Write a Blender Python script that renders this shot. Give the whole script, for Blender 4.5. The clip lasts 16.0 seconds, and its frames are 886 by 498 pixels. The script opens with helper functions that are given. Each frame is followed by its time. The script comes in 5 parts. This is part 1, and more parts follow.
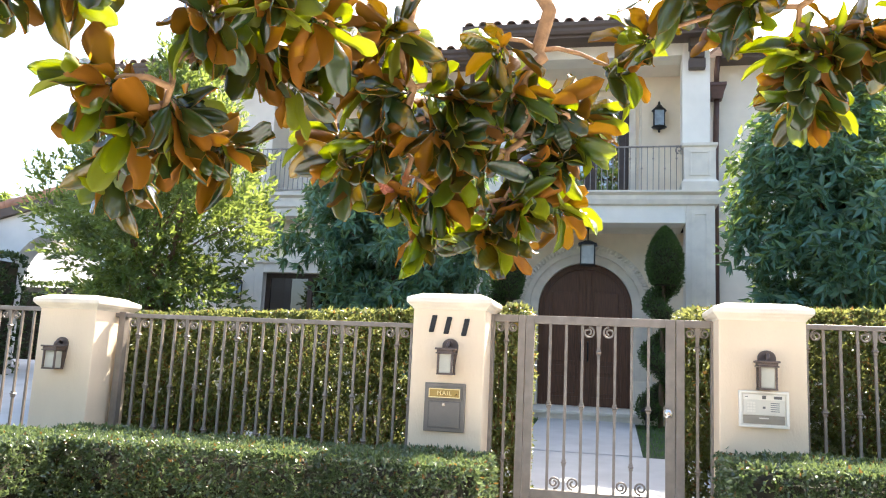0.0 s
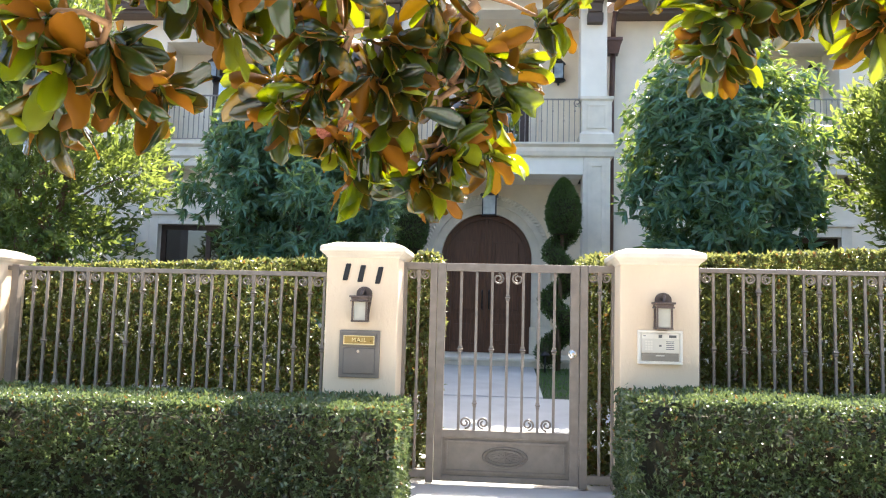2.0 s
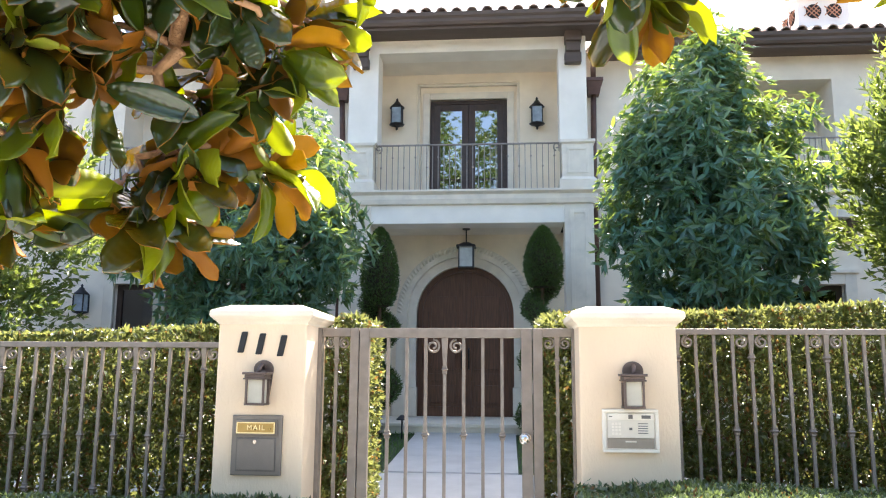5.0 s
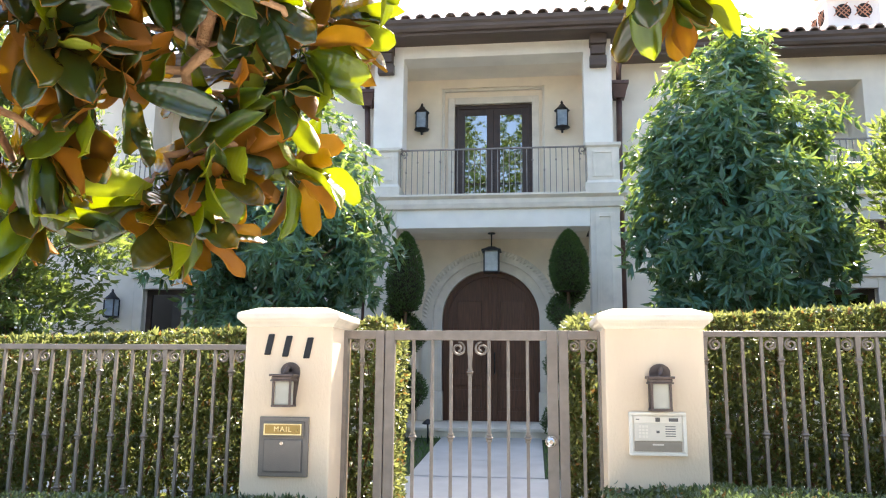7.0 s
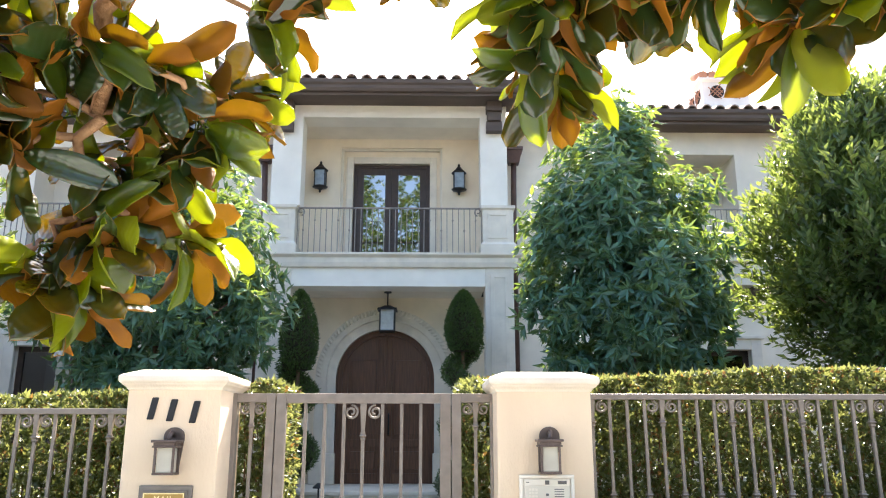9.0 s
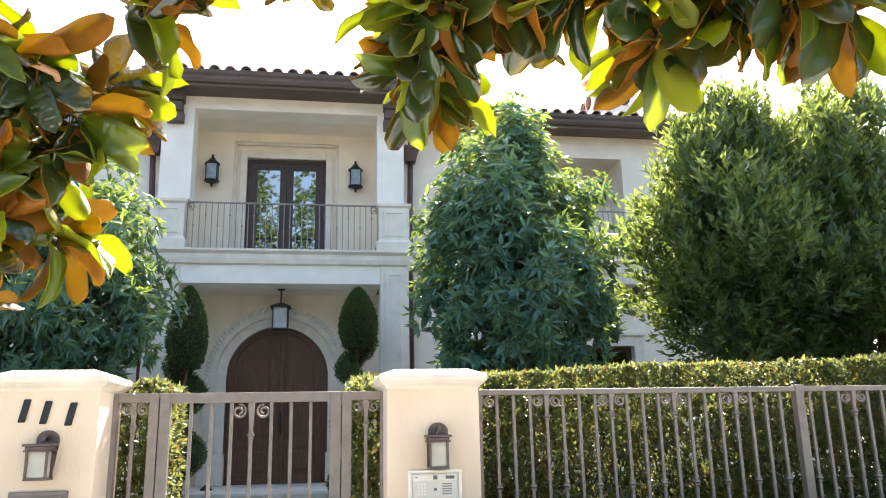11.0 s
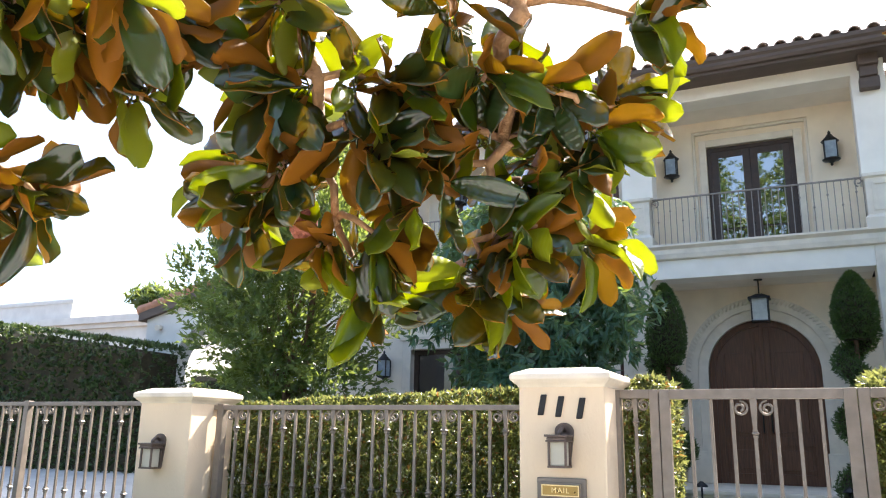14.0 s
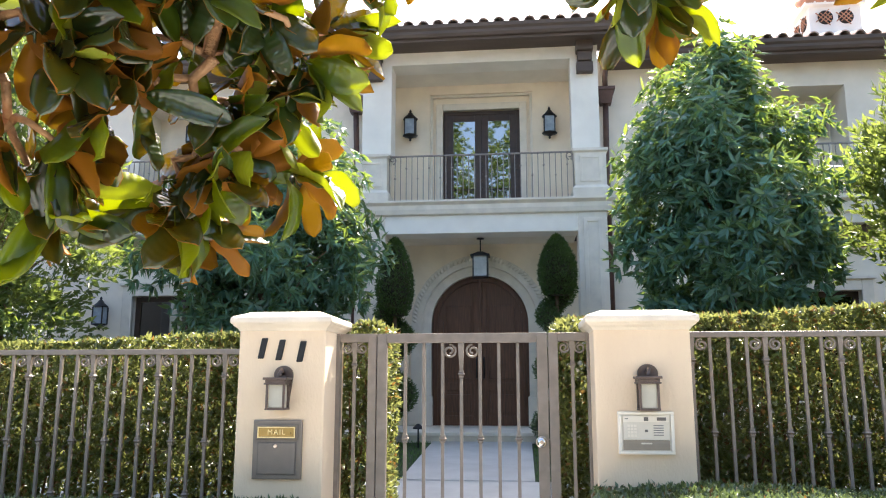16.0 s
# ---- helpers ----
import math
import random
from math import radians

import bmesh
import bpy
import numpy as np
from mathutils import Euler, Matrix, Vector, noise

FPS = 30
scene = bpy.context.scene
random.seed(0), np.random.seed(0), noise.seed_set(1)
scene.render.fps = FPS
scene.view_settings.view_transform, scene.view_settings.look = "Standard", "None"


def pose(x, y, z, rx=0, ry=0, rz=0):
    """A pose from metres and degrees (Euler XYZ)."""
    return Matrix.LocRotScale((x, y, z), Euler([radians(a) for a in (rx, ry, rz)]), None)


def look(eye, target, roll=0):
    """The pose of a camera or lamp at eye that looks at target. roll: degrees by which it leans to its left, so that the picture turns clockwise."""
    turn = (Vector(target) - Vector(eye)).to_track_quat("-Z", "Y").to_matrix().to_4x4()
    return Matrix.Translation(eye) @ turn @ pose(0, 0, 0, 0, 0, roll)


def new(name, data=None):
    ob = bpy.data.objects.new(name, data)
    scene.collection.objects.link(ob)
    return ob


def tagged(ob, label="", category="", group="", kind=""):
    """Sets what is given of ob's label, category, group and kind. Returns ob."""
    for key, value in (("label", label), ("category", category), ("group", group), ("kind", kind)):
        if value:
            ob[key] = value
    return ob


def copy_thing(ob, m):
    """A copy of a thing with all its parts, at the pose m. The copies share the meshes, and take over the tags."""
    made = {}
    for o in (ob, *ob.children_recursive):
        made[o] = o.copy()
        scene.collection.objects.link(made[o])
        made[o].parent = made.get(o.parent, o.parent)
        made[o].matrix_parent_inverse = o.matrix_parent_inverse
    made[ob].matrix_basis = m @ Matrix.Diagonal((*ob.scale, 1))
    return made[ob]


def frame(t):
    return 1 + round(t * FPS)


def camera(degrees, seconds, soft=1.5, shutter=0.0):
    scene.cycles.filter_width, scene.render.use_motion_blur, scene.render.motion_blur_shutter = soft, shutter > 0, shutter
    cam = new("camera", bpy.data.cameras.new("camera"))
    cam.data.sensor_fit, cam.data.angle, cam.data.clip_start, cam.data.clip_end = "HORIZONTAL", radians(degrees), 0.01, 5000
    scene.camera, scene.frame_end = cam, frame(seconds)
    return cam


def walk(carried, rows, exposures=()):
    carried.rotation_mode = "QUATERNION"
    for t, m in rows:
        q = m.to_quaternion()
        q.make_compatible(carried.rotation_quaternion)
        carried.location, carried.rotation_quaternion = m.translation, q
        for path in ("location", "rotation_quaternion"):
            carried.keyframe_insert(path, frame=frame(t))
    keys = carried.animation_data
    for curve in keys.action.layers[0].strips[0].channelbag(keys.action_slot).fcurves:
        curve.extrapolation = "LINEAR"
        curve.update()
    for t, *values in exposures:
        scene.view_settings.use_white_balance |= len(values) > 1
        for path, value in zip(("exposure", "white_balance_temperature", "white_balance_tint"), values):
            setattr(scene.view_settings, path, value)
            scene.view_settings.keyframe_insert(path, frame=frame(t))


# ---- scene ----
cam = camera(59.9, 16.0, soft=1.1)
PATH = [
    (0, (-0.021, -0.129, 1.284), (-0.449, 1.801, 1.584), 2.7),
    (0.5, (-0.171, -0.232, 1.269), (-0.651, 1.688, 1.555), 2.1),
    (1, (-0.2, -0.281, 1.249), (-0.805, 1.607, 1.512), 1.7),
    (1.5, (-0.161, -0.247, 1.241), (-0.565, 1.701, 1.447), 2.0),
    (2, (-0.121, -0.21, 1.246), (-0.285, 1.775, 1.432), 1.5),
    (2.5, (-0.005, -0.067, 1.233), (0.009, 1.925, 1.408), 0.7),
    (3, (0.18, 0.162, 1.292), (0.177, 2.156, 1.441), -0.1),
    (3.5, (0.232, 0.449, 1.336), (0.199, 2.436, 1.558), -0.1),
    (4, (0.281, 0.718, 1.383), (0.195, 2.686, 1.73), 0.0),
    (4.5, (0.308, 0.848, 1.397), (0.171, 2.812, 1.749), 0.3),
    (5, (0.289, 0.861, 1.404), (0.122, 2.828, 1.726), 0.4),
    (5.2, (0.283, 0.86, 1.402), (0.118, 2.828, 1.721), 0.6),
    (7.3, (0.293, 0.855, 1.377), (0.057, 2.811, 1.72), 0.5),
    (7.5, (0.274, 0.841, 1.369), (0.054, 2.798, 1.717), 0.6),
    (8, (0.295, 0.855, 1.406), (0.152, 2.82, 1.75), 0.4),
    (8.5, (0.303, 0.847, 1.434), (0.237, 2.79, 1.907), -0.1),
    (9, (0.3, 0.816, 1.41), (0.335, 2.757, 1.892), -0.0),
    (9.5, (0.32, 0.797, 1.41), (0.604, 2.719, 1.885), -0.8),
    (9.7, (0.322, 0.787, 1.408), (0.661, 2.7, 1.885), -1.0),
    (11.8, (0.33, 0.772, 1.405), (0.506, 2.71, 1.868), -1.8),
    (12, (0.294, 0.793, 1.408), (0.352, 2.738, 1.87), -1.6),
    (12.5, (0.248, 0.775, 1.396), (-0.03, 2.703, 1.852), -1.1),
    (13, (0.256, 0.798, 1.425), (-0.347, 2.651, 1.876), -0.3),
    (13.5, (0.225, 0.79, 1.42), (-0.621, 2.543, 1.871), 0.6),
    (14, (0.212, 0.766, 1.41), (-0.624, 2.522, 1.875), 0.9),
    (14.5, (0.228, 0.789, 1.401), (-0.362, 2.641, 1.872), 0.7),
    (15, (0.29, 0.815, 1.398), (-0.056, 2.735, 1.837), 0.8),
    (15.5, (0.305, 0.822, 1.374), (0.071, 2.776, 1.733), 0.5),
    (16, (0.284, 0.79, 1.36), (0.082, 2.749, 1.711), 0.0),
]
walk(cam, [(t, look(eye, target, roll)) for t, eye, target, roll in PATH], exposures=[(0, 2.16), (5.0, 2.16), (9.5, 2.1), (12.0, 2.06), (13.2, 2.02), (14.5, 1.87), (15.4, 1.87), (16.0, 1.92)])
# ---- world, sun ----
SUN_AZ, SUN_EL = 21.0, 48.0          # degrees east of the house's axis, and above the horizon
world = bpy.data.worlds.new("sky")
scene.world = world
world.use_nodes = True
wn = world.node_tree
sky = wn.nodes.new("ShaderNodeTexSky")
sky.sky_type = 'NISHITA'
sky.sun_disc = False
sky.sun_elevation, sky.sun_rotation = radians(SUN_EL), radians(SUN_AZ)
sky.dust_density = 4.0
wn.links.new(sky.outputs[0], wn.nodes["Background"].inputs[0])
wn.nodes["Background"].inputs[1].default_value = 0.145
sun = new("sun", bpy.data.lights.new("sun", 'SUN'))
sun.data.energy, sun.data.angle, sun.data.color = 5.0, radians(0.53), (1.0, 0.93, 0.82)
sdir = Vector((math.sin(radians(SUN_AZ)) * math.cos(radians(SUN_EL)), math.cos(radians(SUN_AZ)) * math.cos(radians(SUN_EL)), math.sin(radians(SUN_EL))))
sun.matrix_world = look(tuple(sdir * 40), (0, 0, 0))

# ---- materials ----


def mat(name, base, vary=0.15, scale=6.0, rough=0.7, bump=0.2, fine=60.0, metal=0.0, dirt=None, dirt_amount=0.3, dirt_scale=1.2, stretch=(1, 1, 1), spec=0.5):
    """A surface with variation at two scales, stains of its own and fine relief."""
    m = bpy.data.materials.new(name)
    m.use_nodes = True
    nt = m.node_tree
    b = nt.nodes["Principled BSDF"]
    b.inputs["Roughness"].default_value = rough
    b.inputs["Metallic"].default_value = metal
    b.inputs["Specular IOR Level"].default_value = spec
    tc = nt.nodes.new("ShaderNodeTexCoord")
    mp = nt.nodes.new("ShaderNodeMapping")
    mp.inputs["Scale"].default_value = stretch
    nt.links.new(tc.outputs["Object"], mp.inputs[0])
    n1 = nt.nodes.new("ShaderNodeTexNoise")
    n1.inputs["Scale"].default_value, n1.inputs["Detail"].default_value = scale, 5
    n2 = nt.nodes.new("ShaderNodeTexNoise")
    n2.inputs["Scale"].default_value, n2.inputs["Detail"].default_value = fine, 4
    n3 = nt.nodes.new("ShaderNodeTexNoise")
    n3.inputs["Scale"].default_value, n3.inputs["Detail"].default_value = dirt_scale, 7
    for n in (n1, n2, n3):
        nt.links.new(mp.outputs[0], n.inputs["Vector"])
    r1 = nt.nodes.new("ShaderNodeValToRGB")
    lo = [c * (1 - vary) for c in base]
    hi = [min(1, c * (1 + vary)) for c in base]
    r1.color_ramp.elements[0].position, r1.color_ramp.elements[1].position = 0.3, 0.7
    r1.color_ramp.elements[0].color, r1.color_ramp.elements[1].color = (*lo, 1), (*hi, 1)
    nt.links.new(n1.outputs["Fac"], r1.inputs[0])
    mx = nt.nodes.new("ShaderNodeMix")
    mx.data_type = 'RGBA'
    mx.inputs[7].default_value = (*(dirt or [c * 0.55 for c in base]), 1)
    r3 = nt.nodes.new("ShaderNodeMapRange")
    r3.inputs[1].default_value, r3.inputs[2].default_value, r3.inputs[4].default_value = 0.52, 0.8, dirt_amount
    nt.links.new(n3.outputs["Fac"], r3.inputs[0])
    nt.links.new(r3.outputs[0], mx.inputs[0])
    nt.links.new(r1.outputs[0], mx.inputs[6])
    nt.links.new(mx.outputs[2], b.inputs["Base Color"])
    bp = nt.nodes.new("ShaderNodeBump")
    bp.inputs["Strength"].default_value, bp.inputs["Distance"].default_value = bump, 0.01
    nt.links.new(n2.outputs["Fac"], bp.inputs["Height"])
    nt.links.new(bp.outputs[0], b.inputs["Normal"])
    rr = nt.nodes.new("ShaderNodeMapRange")
    rr.inputs[3].default_value, rr.inputs[4].default_value = max(0, rough - 0.1), min(1, rough + 0.12)
    nt.links.new(n1.outputs["Fac"], rr.inputs[0])
    nt.links.new(rr.outputs[0], b.inputs["Roughness"])
    return m


def leaf_mat(name, dark, light, glow, translucent=0.45, rough=0.4, by_object=False, spec=0.5, veins=0.0):
    """Leaf: each one a colour between dark and light, and light shining through in the colour glow."""
    m = bpy.data.materials.new(name)
    m.use_nodes = True
    nt = m.node_tree
    b = nt.nodes["Principled BSDF"]
    b.inputs["Roughness"].default_value = rough
    b.inputs["Specular IOR Level"].default_value = spec
    if by_object:
        src = nt.nodes.new("ShaderNodeObjectInfo").outputs["Random"]
    else:
        src = nt.nodes.new("ShaderNodeNewGeometry").outputs["Random Per Island"]
    ramp = nt.nodes.new("ShaderNodeValToRGB")
    ramp.color_ramp.elements[0].color, ramp.color_ramp.elements[1].color = (*dark, 1), (*light, 1)
    nt.links.new(src, ramp.inputs[0])
    tc = nt.nodes.new("ShaderNodeTexCoord")
    nz = nt.nodes.new("ShaderNodeTexNoise")
    nz.inputs["Scale"].default_value, nz.inputs["Detail"].default_value = (28 if by_object else 3), 5
    nt.links.new(tc.outputs["Object"], nz.inputs["Vector"])
    hs = nt.nodes.new("ShaderNodeHueSaturation")
    mr = nt.nodes.new("ShaderNodeMapRange")
    mr.inputs[1].default_value, mr.inputs[2].default_value, mr.inputs[3].default_value, mr.inputs[4].default_value = 0.3, 0.7, 0.7, 1.3
    nt.links.new(nz.outputs["Fac"], mr.inputs[0])
    nt.links.new(mr.outputs[0], hs.inputs["Value"])
    nt.links.new(ramp.outputs[0], hs.inputs["Color"])
    nt.links.new(hs.outputs[0], b.inputs["Base Color"])
    t = nt.nodes.new("ShaderNodeBsdfTranslucent")
    t.inputs["Color"].default_value = (*glow, 1)
    if veins:
        wv = nt.nodes.new("ShaderNodeTexWave")
        wv.wave_type, wv.bands_direction = 'BANDS', 'X'
        wv.inputs["Scale"].default_value, wv.inputs["Distortion"].default_value, wv.inputs["Detail"].default_value = 22, 1.2, 2
        nt.links.new(tc.outputs["Object"], wv.inputs["Vector"])
        bp = nt.nodes.new("ShaderNodeBump")
        bp.inputs["Strength"].default_value, bp.inputs["Distance"].default_value = veins, 0.002
        nt.links.new(wv.outputs["Fac"], bp.inputs["Height"])
        nt.links.new(bp.outputs[0], b.inputs["Normal"])
    mixs = nt.nodes.new("ShaderNodeMixShader")
    mixs.inputs[0].default_value = translucent
    nt.links.new(b.outputs[0], mixs.inputs[1])
    nt.links.new(t.outputs[0], mixs.inputs[2])
    nt.links.new(mixs.outputs[0], nt.nodes["Material Output"].inputs[0])
    return m


def glass_mat(name, tint=(0.8, 0.85, 0.9), rough=0.03, alpha=0.35):
    m = bpy.data.materials.new(name)
    m.use_nodes = True
    nt = m.node_tree
    g = nt.nodes.new("ShaderNodeBsdfGlossy")
    g.inputs["Roughness"].default_value = rough
    t = nt.nodes.new("ShaderNodeBsdfTransparent")
    t.inputs[0].default_value = (*tint, 1)
    fr = nt.nodes.new("ShaderNodeFresnel")
    fr.inputs[0].default_value = 1.5
    ad = nt.nodes.new("ShaderNodeMath")
    ad.inputs[1].default_value = alpha
    nt.links.new(fr.outputs[0], ad.inputs[0])
    mixs = nt.nodes.new("ShaderNodeMixShader")
    nt.links.new(ad.outputs[0], mixs.inputs[0])
    nt.links.new(t.outputs[0], mixs.inputs[1])
    nt.links.new(g.outputs[0], mixs.inputs[2])
    nt.links.new(mixs.outputs[0], nt.nodes["Material Output"].inputs[0])
    return m


STUCCO = mat("house_stucco", (0.87, 0.79, 0.67), 0.06, 2.5, 0.85, 0.35, 90, dirt=(0.55, 0.47, 0.37), dirt_amount=0.25)
STUCCO_PIER = mat("pier_stucco", (0.90, 0.85, 0.76), 0.05, 2.5, 0.85, 0.3, 90, dirt=(0.6, 0.54, 0.45), dirt_amount=0.2)
STONE = mat("cast_stone", (0.78, 0.71, 0.60), 0.1, 5, 0.75, 0.35, 70, dirt=(0.42, 0.36, 0.28), dirt_amount=0.4, dirt_scale=2.5)
PILLAR = mat("pillar_stucco", (0.80, 0.63, 0.44), 0.05, 3, 0.8, 0.25, 110, dirt=(0.62, 0.46, 0.3), dirt_amount=0.4, dirt_scale=1.6, stretch=(1, 1, 0.35))
CAP = mat("pillar_cap_stone", (0.80, 0.70, 0.56), 0.07, 6, 0.7, 0.3, 80, dirt=(0.5, 0.42, 0.32), dirt_amount=0.4, dirt_scale=4)
EAVE = mat("eave_wood", (0.10, 0.072, 0.058), 0.25, 6, 0.6, 0.25, 40, stretch=(0.2, 1, 1))
COPPER = mat("copper_downspout", (0.10, 0.055, 0.045), 0.25, 8, 0.45, 0.1, 40, metal=0.3)
TILE = mat("clay_tile", (0.42, 0.21, 0.13), 0.3, 4, 0.8, 0.3, 60, dirt=(0.25, 0.16, 0.12), dirt_amount=0.5)
WOOD = mat("door_wood", (0.125, 0.052, 0.027), 0.35, 9, 0.42, 0.25, 60, stretch=(6, 1, 0.4), dirt_amount=0.3)
DARKWOOD = mat("window_wood", (0.05, 0.028, 0.02), 0.3, 9, 0.45, 0.2, 60)
IRON = mat("painted_iron", (0.225, 0.185, 0.15), 0.12, 14, 0.45, 0.15, 120, metal=0.15, dirt=(0.34, 0.3, 0.26), dirt_amount=0.5, dirt_scale=9)
RAILIRON = mat("balcony_iron", (0.27, 0.235, 0.21), 0.15, 14, 0.5, 0.1, 120, metal=0.3)
BRONZE = mat("lantern_bronze", (0.13, 0.095, 0.08), 0.2, 20, 0.45, 0.2, 120, metal=0.5)
BLACKMETAL = mat("black_metal", (0.02, 0.02, 0.022), 0.2, 20, 0.4, 0.15, 120, metal=0.4)
FROST = mat("frosted_glass", (0.50, 0.47, 0.38), 0.14, 8, 0.35, 0.1, 40)
GREYBOX = mat("mailbox_steel", (0.21, 0.18, 0.15), 0.1, 10, 0.5, 0.12, 160, metal=0.35)
BRASS = mat("brass_plate", (0.34, 0.235, 0.085), 0.12, 14, 0.3, 0.08, 120, metal=0.9)
BRASSHI = mat("brass_letters", (0.8, 0.66, 0.36), 0.05, 14, 0.3, 0.05, 120, metal=0.8)
WHITEBOX = mat("intercom_white", (0.84, 0.77, 0.65), 0.03, 14, 0.45, 0.05, 120)
PANELGREY = mat("intercom_panel", (0.72, 0.66, 0.55), 0.05, 14, 0.4, 0.05, 120)
DARKGREY = mat("dark_plastic", (0.12, 0.11, 0.10), 0.1, 14, 0.4, 0.05, 120)
TRAY = mat("intercom_tray", (0.30, 0.25, 0.19), 0.12, 14, 0.4, 0.05, 120)
CHROME = mat("polished_chrome", (0.8, 0.78, 0.74), 0.03, 14, 0.12, 0.02, 120, metal=1.0)
PAVE = mat("concrete_paving", (0.50, 0.49, 0.47), 0.1, 2.5, 0.8, 0.25, 90, dirt=(0.27, 0.26, 0.24), dirt_amount=0.35, dirt_scale=1.1)
ROAD = mat("asphalt", (0.06, 0.06, 0.062), 0.2, 3, 0.9, 0.5, 120)
SOIL = mat("soil", (0.085, 0.06, 0.04), 0.35, 8, 0.95, 0.6, 60)
GRASS = leaf_mat("grass_blades", (0.035, 0.085, 0.02), (0.08, 0.16, 0.03), (0.1, 0.22, 0.03), 0.35, 0.5)
TURF = mat("turf_soil", (0.035, 0.06, 0.02), 0.3, 20, 0.95, 0.5, 80)
BARK = mat("bark", (0.16, 0.10, 0.065), 0.3, 20, 0.85, 0.7, 60, stretch=(1, 1, 0.3))
TWIG = mat("magnolia_twig", (0.34, 0.19, 0.09), 0.3, 30, 0.7, 0.5, 90)
HEDGE = leaf_mat("hedge_leaves", (0.012, 0.030, 0.008), (0.080, 0.110, 0.024), (0.52, 0.54, 0.15), 0.23, 0.33)
LOWHEDGE = leaf_mat("low_hedge_leaves", (0.015, 0.034, 0.014), (0.095, 0.130, 0.042), (0.32, 0.42, 0.14), 0.2, 0.28, spec=0.8)
BROWNLEAF = leaf_mat("dry_hedge_leaves", (0.10, 0.05, 0.018), (0.22, 0.12, 0.04), (0.4, 0.22, 0.05), 0.25, 0.6)
TREE_A = leaf_mat("tree_leaves_blue_green", (0.012, 0.055, 0.052), (0.078, 0.205, 0.180), (0.48, 0.62, 0.08), 0.25, 0.3)
TREE_B = leaf_mat("tree_leaves_mid_green", (0.008, 0.028, 0.013), (0.042, 0.090, 0.030), (0.54, 0.66, 0.12), 0.25, 0.32)
PRIVET = leaf_mat("privet_leaves", (0.008, 0.026, 0.010), (0.035, 0.075, 0.020), (0.30, 0.42, 0.08), 0.12, 0.4)
CYPRESS = leaf_mat("topiary_leaves", (0.02, 0.05, 0.012), (0.06, 0.11, 0.025), (0.16, 0.26, 0.04), 0.25, 0.5)
MAG = dict(top=((0.005, 0.020, 0.007), (0.022, 0.055, 0.013), (0.52, 0.52, 0.03), 0.20, 0.15), young_top=((0.016, 0.048, 0.008), (0.045, 0.095, 0.012), (0.56, 0.62, 0.02), 0.52, 0.22), under=((0.075, 0.030, 0.005), (0.30, 0.112, 0.009), (0.95, 0.52, 0.03), 0.40, 0.5), young=((0.13, 0.14, 0.022), (0.24, 0.25, 0.035), (0.66, 0.68, 0.03), 0.56, 0.42))
MAG_GLOSS = dict(top=0.8, young_top=0.7, under=0.2, young=0.3)
MAG_TOP, MAG_YOUNG_TOP, MAG_UNDER, MAG_GREEN_UNDER = [leaf_mat("magnolia_leaf_" + k, *v, True, MAG_GLOSS[k], 0.3) for k, v in MAG.items()]
MAG_JOINED = [leaf_mat("magnolia_foliage_" + k, *v, False, MAG_GLOSS[k], 0.0) for k, v in MAG.items()]
BUD = mat("magnolia_seed_cone", (0.42, 0.14, 0.085), 0.35, 60, 0.7, 0.8, 150)
GLASS = glass_mat("window_glass", (0.10, 0.11, 0.12), 0.02, 0.40)
WINGLASS = glass_mat("shaded_window_glass", (0.10, 0.11, 0.12), 0.015, 0.07)
STUCCO_WARM = mat("porch_stucco", (0.90, 0.79, 0.63), 0.06, 2.5, 0.85, 0.35, 90, dirt=(0.6, 0.47, 0.32), dirt_amount=0.3)
ROOFTILE = mat("weathered_roof_tile", (0.56, 0.43, 0.36), 0.25, 4, 0.8, 0.3, 60, dirt=(0.4, 0.28, 0.22), dirt_amount=0.5)
LAMPGLASS = mat("clouded_glass", (0.45, 0.46, 0.44), 0.15, 12, 0.2, 0.15, 40)
# near-black colour that stands in for the shade inside rooms and vents
INTERIOR_SHADE = mat("interior_shade_black", (0.02, 0.018, 0.016), 0.2, 3, 0.9, 0.1)
NEIGHBOUR = mat("neighbour_stucco", (0.78, 0.76, 0.72), 0.05, 3, 0.85, 0.2)

# ---- building tools ----


def part(name, bm, material, parent=None, label="", smooth=False):
    me = bpy.data.meshes.new(name)
    bm.to_mesh(me)
    bm.free()
    for m in (material if isinstance(material, (list, tuple)) else [material]):
        me.materials.append(m)
    if smooth:
        for p in me.polygons:
            p.use_smooth = True
    ob = new(name, me)
    ob.parent = parent
    if label:
        ob["label"] = label
    return ob


def thing(name, at=(0, 0, 0), label="", category="", group="", kind=""):
    e = new(name)
    e.location = at
    e.empty_display_size = 0.2
    return tagged(e, label, category, group, kind)


def box(bm, x0, x1, y0, y1, z0, z1, bevel=0.0):
    vs = [bm.verts.new(p) for p in ((x0, y0, z0), (x1, y0, z0), (x1, y1, z0), (x0, y1, z0), (x0, y0, z1), (x1, y0, z1), (x1, y1, z1), (x0, y1, z1))]
    fs = [bm.faces.new([vs[i] for i in f]) for f in ((3, 2, 1, 0), (4, 5, 6, 7), (0, 1, 5, 4), (1, 2, 6, 5), (2, 3, 7, 6), (3, 0, 4, 7))]
    if bevel:
        es = list({e for f in fs for e in f.edges})
        bmesh.ops.bevel(bm, geom=es, offset=bevel, segments=2, affect='EDGES', profile=0.6)
    return bm


def boxes(*dims, bevel=0.0):
    bm = bmesh.new()
    for d in dims:
        box(bm, *d, bevel=bevel)
    return bm


